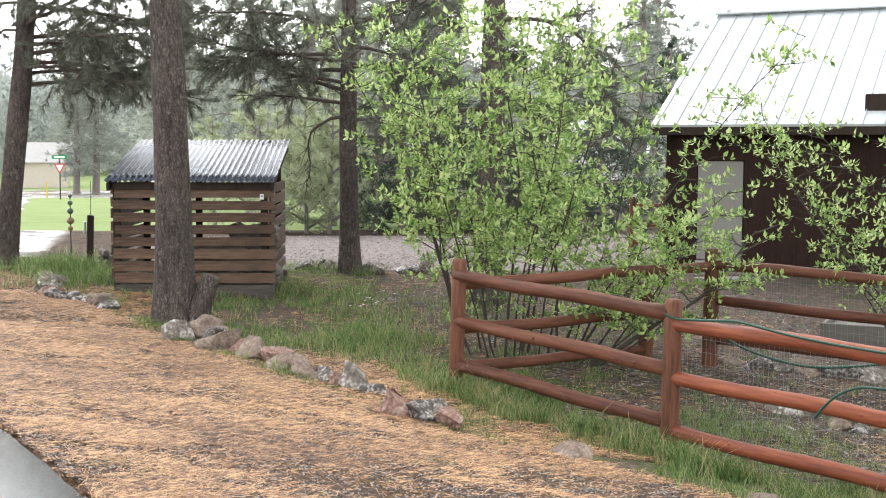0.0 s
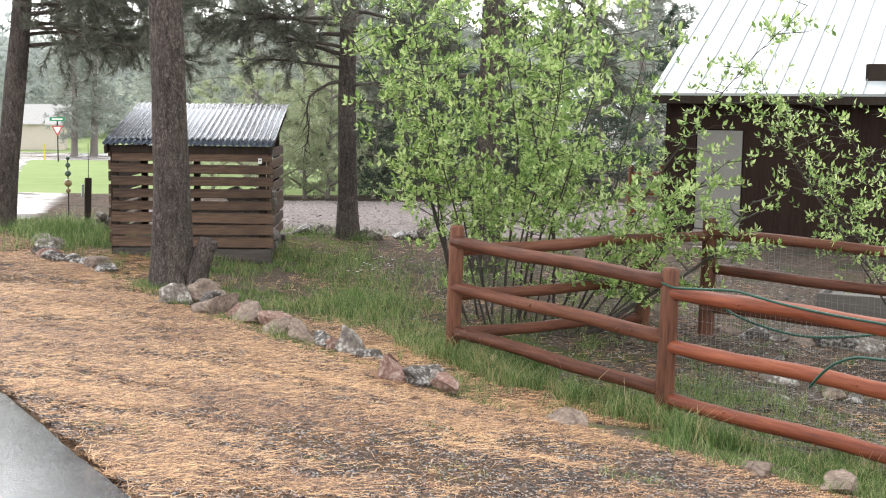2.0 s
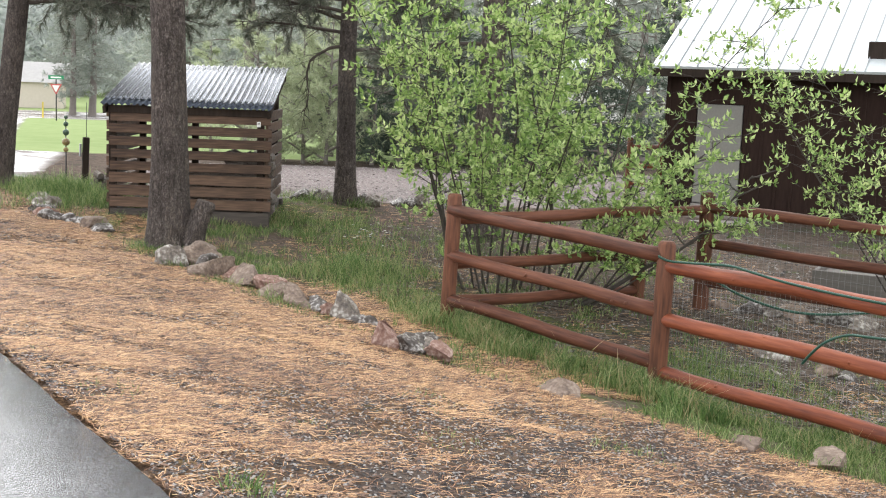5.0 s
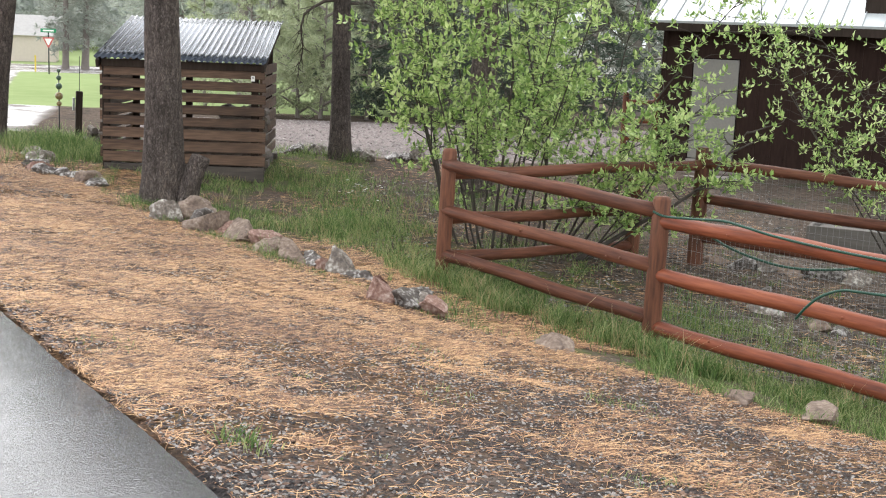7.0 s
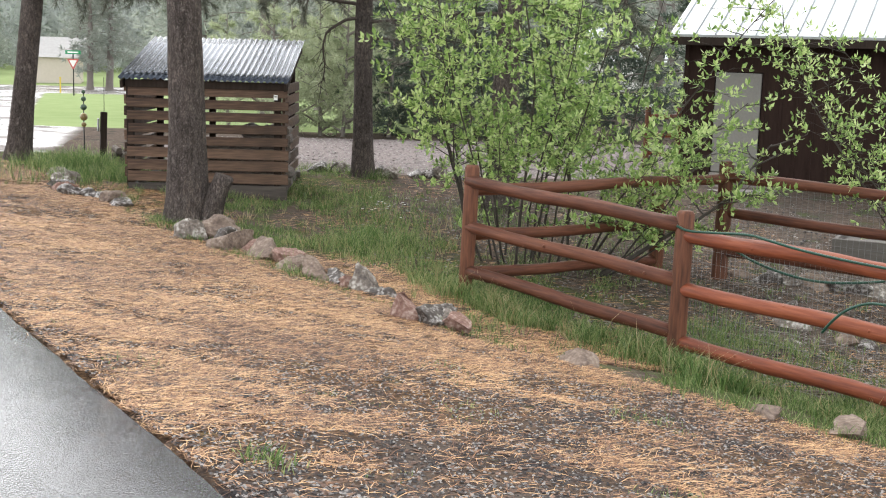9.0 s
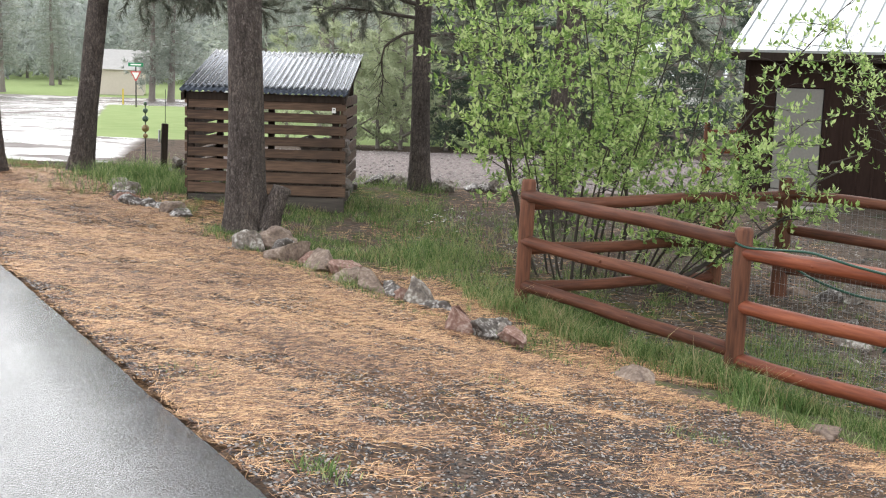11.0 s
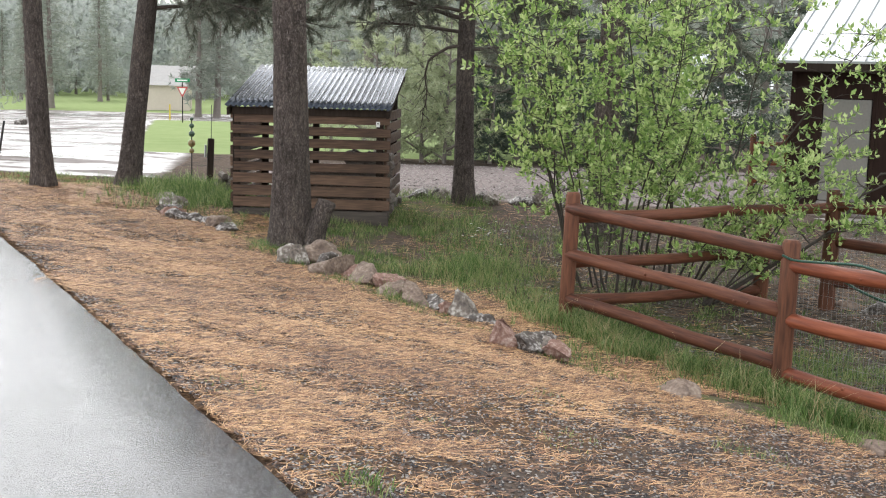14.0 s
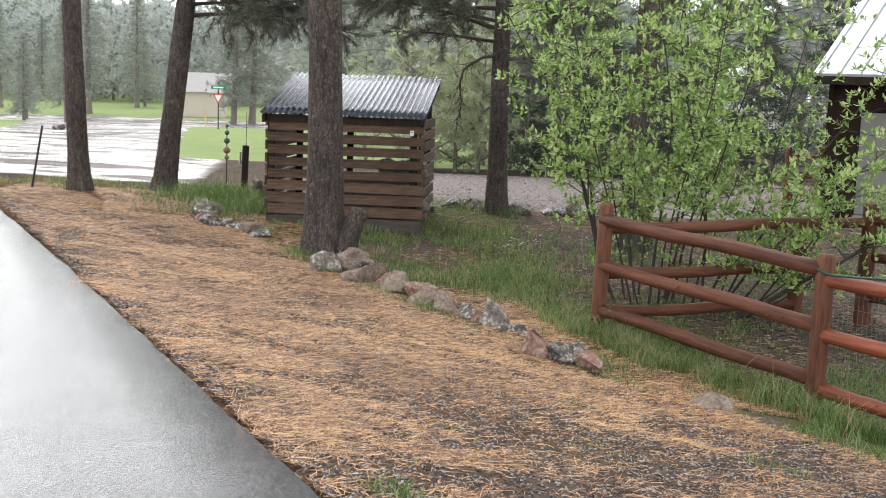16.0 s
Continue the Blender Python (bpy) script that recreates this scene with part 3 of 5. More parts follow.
part("tag", box_mesh("tag", 0.05, 0.006, 0.07, WHITE, 0.002), shed, "small white tag", m=pose(0.9, -0.03, 1.27))
part("tag_mark", box_mesh("tag_mark", 0.03, 0.004, 0.012, BLACK, 0.001), shed, m=pose(0.9, -0.036, 1.28))

def billet(seed, length, r):
    rnd = random.Random(seed)
    s = Soup()
    s.tube([(0, 0, 0), (0.01, 0.005, length / 2), (0, 0, length)], [r, r * 0.96, r], 7)
    for v in s.v:
        v.x *= rnd.uniform(0.8, 1.15)
    return s.done("log", STUMP_WOOD)


BILLETS = [billet(i, 0.42, 0.06 + 0.012 * i) for i in range(4)]
stack = thing("firewood_stack", -1.36, 16.35, -0.25, "split firewood stacked low inside the shed", "firewood", turn=-4.5)
rnd = random.Random(14)
for row in range(7):
    for k in range(11):
        if row > 4 and k < 5:
            continue
        part("log", BILLETS[(row + k) % 4], stack, m=pose(0.0 + 0.1 * k + rnd.uniform(-0.015, 0.015), 0.14 + rnd.uniform(0, 0.06), 0.09 + 0.115 * row, -90, 0, rnd.uniform(-6, 6)))
pile = thing("firewood_pile", -2.75, 19.0, ground(-2.75, 19.0), "small heap of split logs beside the shed", "firewood")
for i in range(12):
    part("log", BILLETS[i % 4], pile, m=pose(0.1 * (i % 4) - 0.25, 0.1 * (i % 3), 0.05 + 0.08 * (i // 4), -88, 0, rnd.uniform(-25, 25)) @ Matrix.Scale(0.7, 4))

# ---- stones ----


def rock(x, y, z, sx, sy, sz, material, label, seed, turn=0, tilt=0, group="border stones"):
    bm = bmesh.new()
    bmesh.ops.create_icosphere(bm, subdivisions=4, radius=0.5)
    off = Vector((seed * 3.7, seed * 1.3, seed * 2.1))
    cuts = []
    rnd = random.Random(seed)
    for _ in range(11):
        d = Vector((rnd.gauss(0, 1), rnd.gauss(0, 1), rnd.gauss(0, 1))).normalized()
        cuts.append((d, rnd.uniform(0.2, 0.38)))
    for v in bm.verts:
        for d, h in cuts:
            over = v.co.dot(d) - h
            if over > 0:
                v.co -= d * over * 0.97
        v.co *= 1 + 0.2 * noise.noise(v.co * 2.4 + off) + 0.12 * noise.noise(v.co * 6 + off) - 0.14 * abs(noise.noise(v.co * 9 + off)) + 0.06 * noise.noise(v.co * 17 + off)
        v.co = Vector((v.co.x * sx, v.co.y * sy, v.co.z * sz)) * 1.45
    me = bpy.data.meshes.new("stone")
    bm.to_mesh(me)
    bm.free()
    me.materials.append(material)
    me.polygons.foreach_set("use_smooth", [True] * len(me.polygons))
    ob = new("stone", me)
    ob.matrix_basis = pose(x, y, z + sz * 0.08, tilt, 0, turn)
    return tagged(ob, label, "stone", group)


STONES = (
    (-1.23, 12.95, 0.2, 0.18, 0.24, ROCK_GREY, "pale upright border stone beside the pine trunk"),
    (-0.98, 13.1, 0.34, 0.25, 0.22, ROCK_TAN, "brown lichened border stone with a ragged top"),
    (-0.78, 12.7, 0.36, 0.24, 0.2, ROCK_TAN, "brown border stone sunk in needles"),
    (-0.46, 12.35, 0.36, 0.22, 0.19, ROCK_TAN, "low brown border stone in the grass"),
    (-0.22, 12.1, 0.3, 0.22, 0.24, ROCK_RED, "reddish border stone with pale patches"),
    (0.05, 11.6, 0.36, 0.24, 0.2, ROCK_TAN, "flat tan border stone"),
    (0.50, 11.15, 0.24, 0.2, 0.25, ROCK_GREY, "white-crusted lichen stone in the border row"),
    (0.66, 11.0, 0.2, 0.16, 0.14, ROCK_DARK, "small dark mossy stone"),
    (0.83, 10.15, 0.25, 0.19, 0.25, ROCK_RED, "upright pinkish border stone"),
    (1.06, 10.1, 0.34, 0.2, 0.17, ROCK_DARK, "dark flat stone in needles"),
    (1.28, 10.05, 0.24, 0.18, 0.16, ROCK_RED, "small reddish stone beside the fence"),
    (2.1, 9.15, 0.42, 0.3, 0.16, ROCK_TAN, "low rounded tan stone at the fence foot"),
    (-2.28, 14.85, 0.22, 0.18, 0.1, ROCK_DARK, "small pale flat stone near the shed"),
    (-2.59, 15.4, 0.26, 0.18, 0.12, ROCK_DARK, "dark stone near the shed"),
    (-2.95, 15.5, 0.24, 0.2, 0.12, ROCK_DARK, "whitish stone near the shed"),
    (-3.2, 16.1, 0.2, 0.16, 0.12, ROCK_DARK, "wet black stone with white lichen"),
    (-3.5, 17.3, 0.2, 0.18, 0.12, ROCK_GREY, "pale stone beside the tall grass"),
    (3.75, 7.8, 0.42, 0.3, 0.15, ROCK_TAN, "broad tan stone in grass"),
    (3.22, 8.05, 0.3, 0.2, 0.14, ROCK_TAN, "small tan stone on the bank"),
)
for i, (x, y, sx, sy, sz, m, text) in enumerate(STONES):
    k = 1.05 if x > 1.5 else 1.38
    rock(x, y, ground(x, y), sx * k, sy * k, sz * k, m, text, i + 1, turn=25 * i, tilt=(i * 7) % 11 - 5)
for i, (x, y) in enumerate(((-1.08, 13.12), (-0.88, 12.85), (-0.62, 12.55), (-0.34, 12.2), (-0.1, 11.85), (0.24, 11.45), (0.36, 11.3), (1.17, 10.12), (-2.42, 15.1), (-2.75, 15.5), (-3.1, 15.8), (-3.3, 16.7))):
    rock(x, y, ground(x, y), 0.27 + 0.06 * (i % 3), 0.22, 0.18 + 0.05 * (i % 2), (ROCK_TAN, ROCK_DARK, ROCK_RED, ROCK_GREY)[i % 4], "small brown stone wedged in the border row", 140 + i, 53 * i, (i * 13) % 17 - 8)
for i in range(11):
    x = 0.1 + 0.24 * i + 0.08 * math.sin(i * 2.3)
    y = 18.9 - 0.07 * i + 0.15 * math.sin(i)
    if abs(x - 0.81) > 0.22:
        rock(x, y, ground(x, y), 0.28, 0.22, 0.22 + 0.06 * math.sin(i * 1.7), (ROCK_DARK, ROCK_DARK, ROCK_GREY)[i % 3], "dark wet stone edging the gravel drive", 50 + i, 31 * i, group="drive stones")
YARD = ((4.85, 13.2, 0.25), (5.1, 13.0, 0.3), (5.35, 12.95, 0.26), (5.65, 12.85, 0.34), (5.95, 12.7, 0.36), (6.2, 12.5, 0.3), (5.15, 10.95, 0.26), (5.3, 10.8, 0.2), (4.8, 11.4, 0.24), (4.6, 11.75, 0.3), (5.05, 12.1, 0.14), (4.55, 10.75, 0.14))
for i, (x, y, w) in enumerate(YARD):
    rock(x, y, ground(x, y), w * 1.2, w * 0.8, w * 0.6, (ROCK_TAN, ROCK_DARK, ROCK_GREY)[i % 3], "weathered stone on the bare yard soil", 80 + i, 40 * i, group="yard stones")

# ---- conifers ----


def trunk_mesh(height, r, lean, seed, material=None, sides=20, flare=1.35):
    """A tapered trunk with a flared foot and an uneven skin."""
    rnd = random.Random(seed)
    s = Soup()
    n = 26
    pts, rad = [], []
    for i in range(n):
        t = i / (n - 1)
        z = -0.25 + (height + 0.25) * t ** 1.3
        pts.append((lean[0] * z + 0.03 * math.sin(z * 0.7 + seed), lean[1] * z + 0.03 * math.cos(z * 0.6 + seed), z))
        rad.append(r * ((1 - 0.8 * max(0, z) / height) + (flare - 1) * math.exp(-max(0, z) / 0.22)))
    s.tube(pts, rad, sides)
    for v in s.v:
        w = Vector((v.x * 5, v.y * 5, v.z * 1.2 + seed))
        v += Vector((noise.noise(w), noise.noise(w + Vector((9, 0, 0))), 0)) * 0.09 * r + 0.03 * r * Vector((noise.noise(w * 4), noise.noise(w * 4 + Vector((5, 0, 0))), 0))
    return s.done("trunk", material or BARK, True)


def limb(wood, needles, start, d, length, r, rnd, droop=0.25, twigs=14, tufts=5, tuft_n=12, needle=0.16, width=0.004, bare=0.0, hang=0.85):
    """A pine limb: a wavering bough, hanging twigs, and bunches of needles along them."""
    pts, p, q = [start.copy()], start.copy(), d.normalized()
    n = 13
    for i in range(n):
        q = (q + Vector((rnd.gauss(0, 0.24), rnd.gauss(0, 0.24), rnd.gauss(0, 0.08) - droop / n))).normalized()
        p = p + q * length / n
        pts.append(p.copy())
    wood.tube(pts, [r * (1 - 0.85 * i / n) for i in range(n + 1)], 6, False)
    for k in range(twigs):
        t = 0.22 + 0.78 * (k + rnd.random()) / twigs
        i = min(n - 1, int(t * n))
        a = pts[i].lerp(pts[i + 1], t * n - i)
        axis_d = (pts[i + 1] - pts[i]).normalized()
        side = Vector((rnd.gauss(0, 1), rnd.gauss(0, 1), rnd.gauss(0, 0.5) - hang))
        e = (axis_d * 0.7 + side.normalized() * 0.9).normalized()
        tl = length * rnd.uniform(0.14, 0.32) * (1.15 - 0.5 * t)
        tw, b = [a], a.copy()
        for _ in range(4):
            e = (e + Vector((rnd.gauss(0, 0.22), rnd.gauss(0, 0.22), rnd.gauss(0, 0.15) - 0.1 * hang))).normalized()
            b = b + e * tl / 4
            tw.append(b.copy())
        wood.tube(tw, [r * 0.22, r * 0.18, r * 0.14, r * 0.1, r * 0.06], 4, False)
        if rnd.random() < bare:
            continue
        for j in range(tufts):
            u = 0.35 + 0.65 * (j + 1) / tufts
            i2 = min(3, int(u * 4 - 1e-6))
            needles.tuft(tw[i2].lerp(tw[i2 + 1], u * 4 - i2), (tw[i2 + 1] - tw[i2]).normalized(), tuft_n, needle, width, 0.55, rnd)


def near_pine(x, y, r, height, lean, limbs, label, seed, dz=0.0):
    """limbs: rows of height, heading in degrees, length, droop, share of bare twigs."""
    rnd = random.Random(seed)
    tree = thing("pine_tree", x, y, ground(x, y) + dz, label, "tree", "pines")
    part("trunk", trunk_mesh(height, r, lean, seed), tree, "furrowed grey-brown bark")
    needles = Soup()
    for z, head, length, droop, bare in limbs:
        wood = Soup()
        d = Vector((math.sin(radians(head)), math.cos(radians(head)), 0.1))
        start = Vector((lean[0] * z, lean[1] * z, z)) + d * r * 0.5
        limb(wood, needles, start, d, length, 0.014 + 0.009 * length, rnd, droop, twigs=int(14 + 13 * length), tufts=6, tuft_n=16, needle=0.17, width=0.011, bare=bare, hang=0.2)
        part("limb", wood.done("limb", TWIG, True), tree)
    top = Soup()
    for i in range(46):
        t = i / 46
        z = height * (0.52 + 0.47 * t)
        w = 137.5 * i + rnd.uniform(-25, 25)
        d = Vector((math.cos(radians(w)), math.sin(radians(w)), rnd.uniform(0.0, 0.3)))
        a = Vector((lean[0] * z, lean[1] * z, z))
        tip = a + d * (1.7 * (1 - t) + 0.3)
        top.tube([a, a.lerp(tip, 0.5), tip], [0.035, 0.022, 0.008], 5, False)
        for _ in range(16):
            p = a.lerp(tip, rnd.uniform(0.35, 1.05)) + Vector((rnd.gauss(0, 0.2), rnd.gauss(0, 0.2), rnd.gauss(0, 0.12)))
            needles.tuft(p, (d + Vector((0, 0, 0.3))).normalized(), 9, 0.22, 0.02, 0.7, rnd)
    tagged(part("bough_work", top.done("bough_work", TWIG, True), tree), kind="stuff")
    tagged(part("crown", needles.done("crown", NEEDLE), tree), kind="stuff")
    return tree


near_pine(-1.43, 14.15, 0.228, 13, (-0.004, 0), [], "tall ponderosa pine with a thick furrowed trunk", 1)
near_pine(-4.38, 18.9, 0.175, 13, (0.1, 0), [(2.7, 85, 2.2, 0.0, 0.2), (2.85, 65, 2.2, 0.0, 0.1), (2.95, 110, 2.2, 0.0, 0.1), (3.05, 78, 2.6, 0.0, 0.0), (3.15, 98, 2.5, 0.0, 0.0), (3.3, 55, 2.4, 0.0, 0.0), (3.4, 90, 2.8, 0.0, 0.0), (3.55, 120, 2.4, 0.1, 0.0), (3.7, 70, 2.7, 0.1, 0.0), (3.85, 95, 2.8, 0.1, 0.0), (4.1, 60, 2.5, 0.2, 0.0), (4.3, 85, 2.6, 0.2, 0.0), (4.6, 100, 2.6, 0.3, 0.0), (3.5, 275, 1.0, 0.8, 0.85), (3.9, 290, 1.2, 0.8, 0.7), (4.2, 200, 1.8, 0.5, 0.3)], "leaning ponderosa pine beside the wet road", 12)
near_pine(-5.47, 18.2, 0.16, 13, (-0.03, 0), [(3.6, 250, 1.5, 0.6, 0.7), (3.9, 320, 1.6, 0.6, 0.4)], "slender ponderosa pine beside the wet road", 3)
near_pine(0.82, 18.55, 0.155, 13, (-0.01, 0.01), [(2.35, 262, 1.5, 1.9, 1.0), (2.55, 280, 1.9, 0.3, 0.65), (2.75, 265, 2.4, 0.1, 0.6), (2.85, 240, 2.0, 0.2, 0.7), (3.05, 285, 2.5, 0.1, 0.35), (3.2, 255, 2.5, 0.1, 0.3), (2.3, 95, 1.4, 0.6, 0.5), (2.05, 80, 1.2, 0.3, 0.7), (3.1, 110, 1.8, 0.4, 0.2), (3.4, 60, 1.8, 0.4, 0.1), (3.3, 270, 2.4, 0.3, 0.1), (3.7, 250, 2.6, 0.3, 0.1), (3.8, 120, 2.2, 0.3, 0.1), (4.2, 90, 2.2, 0.3, 0.0), (4.3, 280, 2.4, 0.3, 0.0)], "ponderosa pine with dead twigs beside the gravel drive", 4)
near_pine(2.62, 16.4, 0.2, 13, (0.0, 0.0), [(2.6, 300, 1.8, 0.4, 0.3), (3.4, 60, 2.0, 0.4, 0.2), (3.8, 100, 2.6, 0.5, 0.2), (4.2, 280, 2.4, 0.3, 0.1), (4.6, 110, 2.8, 0.6, 0.1)], "stout pine behind the leafy shrub", 5)

stump = thing("stump", -1.12, 14.0, ground(-1.12, 14.0), "short leaning grey tree stump beside the pine", "stump")
s = Soup()
s.tube([(-0.06, 0, -0.15), (-0.03, 0, 0), (0.01, 0, 0.2), (0.08, 0, 0.42), (0.15, 0, 0.57), (0.155, 0, 0.585)], [0.16, 0.145, 0.122, 0.112, 0.115, 0.1], 16)
for v in s.v:
    v += 0.02 * Vector((noise.noise(v * 9), noise.noise(v * 9 + Vector((4, 0, 0))), 0.5 * noise.noise(v * 12)))
part("stem", s.done("stem", BARK, True), stump)


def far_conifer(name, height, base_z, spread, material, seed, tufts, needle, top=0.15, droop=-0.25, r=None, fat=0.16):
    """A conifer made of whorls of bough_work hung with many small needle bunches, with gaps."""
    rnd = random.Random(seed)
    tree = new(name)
    part("trunk", trunk_mesh(height, r or height * 0.021, (0, 0), seed, BARK_HAZED, 8, 1.2), tree)
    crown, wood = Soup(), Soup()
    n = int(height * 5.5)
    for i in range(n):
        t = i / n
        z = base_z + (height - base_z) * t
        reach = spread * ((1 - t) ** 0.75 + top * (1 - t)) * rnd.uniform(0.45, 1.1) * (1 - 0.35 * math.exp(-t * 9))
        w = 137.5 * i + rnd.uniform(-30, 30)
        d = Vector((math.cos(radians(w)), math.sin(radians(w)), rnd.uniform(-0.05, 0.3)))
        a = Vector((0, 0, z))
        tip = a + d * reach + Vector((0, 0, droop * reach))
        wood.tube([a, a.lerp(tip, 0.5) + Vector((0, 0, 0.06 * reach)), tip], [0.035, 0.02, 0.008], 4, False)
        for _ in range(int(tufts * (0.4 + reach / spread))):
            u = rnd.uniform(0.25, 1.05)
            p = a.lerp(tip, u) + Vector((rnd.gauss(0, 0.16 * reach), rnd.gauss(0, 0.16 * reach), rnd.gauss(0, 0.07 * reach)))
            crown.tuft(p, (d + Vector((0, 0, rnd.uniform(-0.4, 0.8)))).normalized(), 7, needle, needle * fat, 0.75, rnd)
    tagged(part("bough_work", wood.done("bough_work", BARK_HAZED), tree), kind="stuff")
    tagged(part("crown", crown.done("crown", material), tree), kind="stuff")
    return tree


# far pines: haze is painted into their needle and bark colours
PINES = [far_conifer("pine_tree", h, b, s, NEEDLE_HAZED, 20 + i, 15, 0.5) for i, (h, b, s) in enumerate(((14, 1.6, 2.9), (11, 1.0, 2.6), (17, 3.0, 3.2)))]
SPRUCES = [far_conifer("spruce_tree", 5.5, 0.25, 1.7, NEEDLE_DARK, 31, 40, 0.22, droop=-0.1, r=0.07, fat=0.15), far_conifer("spruce_tree", 4.2, 0.2, 1.5, NEEDLE_DARK, 32, 40, 0.2, droop=-0.1, r=0.06, fat=0.15)]
PALES = [far_conifer("young_pine", 3.4, 0.15, 1.25, NEEDLE_PALE, 41, 44, 0.2, top=0.6, droop=0.35, r=0.05, fat=0.12)]
for ob, text, cat, grp in [(p, "tall pine with an airy grey-green crown, paled by painted haze", "tree", "distant pines") for p in PINES] + [(p, "dense dark green spruce behind the drive", "tree", "spruces") for p in SPRUCES] + [(p, "bushy pale green young pine behind the drive", "tree", "young pines") for p in PALES]:
    tagged(ob, text, cat, grp)


def plant(kinds, spots):
    rnd = random.Random(77)
    used = set()
    for i, (x, y, k, sc) in enumerate(spots):
        src = kinds[k]
        m = pose(x, y, ground(x, y) - 0.05, rnd.uniform(-2, 2), rnd.uniform(-2, 2), rnd.uniform(0, 360))
        ob = src if k not in used else copy_thing(src, m)
        used.add(k)
        ob.matrix_basis = m @ Matrix.Scale(sc, 4)


plant(SPRUCES, ((1.9, 29.5, 1, 0.9), (4.4, 29.3, 1, 0.8), (6.0, 29.5, 0, 0.8), (7.6, 30, 1, 1.0), (2.6, 30, 0, 1.0), (3.9, 31, 1, 1.1), (5.2, 30.5, 0, 0.9), (6.9, 32, 1, 1.2), (8.4, 33, 0, 0.9), (3.2, 33, 0, 1.1), (10.5, 34, 0, 1.0)))
plant(PALES, ((-0.5, 29.2, 0, 0.9), (0.75, 29.3, 0, 1.05), (0.2, 29.5, 0, 1.0), (-0.9, 31.0, 0, 1.1), (1.3, 31.5, 0, 1.0), (-2.2, 33.5, 0, 0.9), (1.0, 34, 0, 1.5)))
rnd = random.Random(5)
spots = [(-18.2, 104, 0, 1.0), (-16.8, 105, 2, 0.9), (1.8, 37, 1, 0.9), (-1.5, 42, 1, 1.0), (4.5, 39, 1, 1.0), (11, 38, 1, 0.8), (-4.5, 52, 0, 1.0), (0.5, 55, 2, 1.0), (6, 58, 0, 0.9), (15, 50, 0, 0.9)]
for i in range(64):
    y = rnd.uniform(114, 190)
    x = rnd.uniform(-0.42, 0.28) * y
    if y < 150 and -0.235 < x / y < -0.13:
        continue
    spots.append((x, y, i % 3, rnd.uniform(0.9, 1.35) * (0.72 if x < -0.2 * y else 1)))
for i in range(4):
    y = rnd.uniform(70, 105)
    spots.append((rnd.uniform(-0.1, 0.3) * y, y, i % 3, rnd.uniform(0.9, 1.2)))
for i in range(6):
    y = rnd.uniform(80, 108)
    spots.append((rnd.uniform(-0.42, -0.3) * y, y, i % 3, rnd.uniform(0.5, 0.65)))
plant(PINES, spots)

# far woods, with the haze before them painted into the foliage colour
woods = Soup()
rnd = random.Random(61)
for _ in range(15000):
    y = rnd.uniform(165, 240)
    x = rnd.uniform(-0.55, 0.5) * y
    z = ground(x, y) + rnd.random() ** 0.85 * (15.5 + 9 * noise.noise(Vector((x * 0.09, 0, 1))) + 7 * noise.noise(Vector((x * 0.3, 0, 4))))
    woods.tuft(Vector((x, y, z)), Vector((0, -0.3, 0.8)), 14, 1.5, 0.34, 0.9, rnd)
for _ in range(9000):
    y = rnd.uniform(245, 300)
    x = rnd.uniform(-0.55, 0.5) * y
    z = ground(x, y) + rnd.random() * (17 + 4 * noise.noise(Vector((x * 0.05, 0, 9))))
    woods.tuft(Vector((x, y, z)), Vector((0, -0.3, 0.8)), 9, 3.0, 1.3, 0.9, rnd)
tagged(new("distant_woods", woods.done("distant_woods", NEEDLE_WOODS_HAZED)), "pale grey-green woods closing the far side of the lane, rain haze put into their colour", "woods", kind="stuff")

# ---- leafy shrubs ----


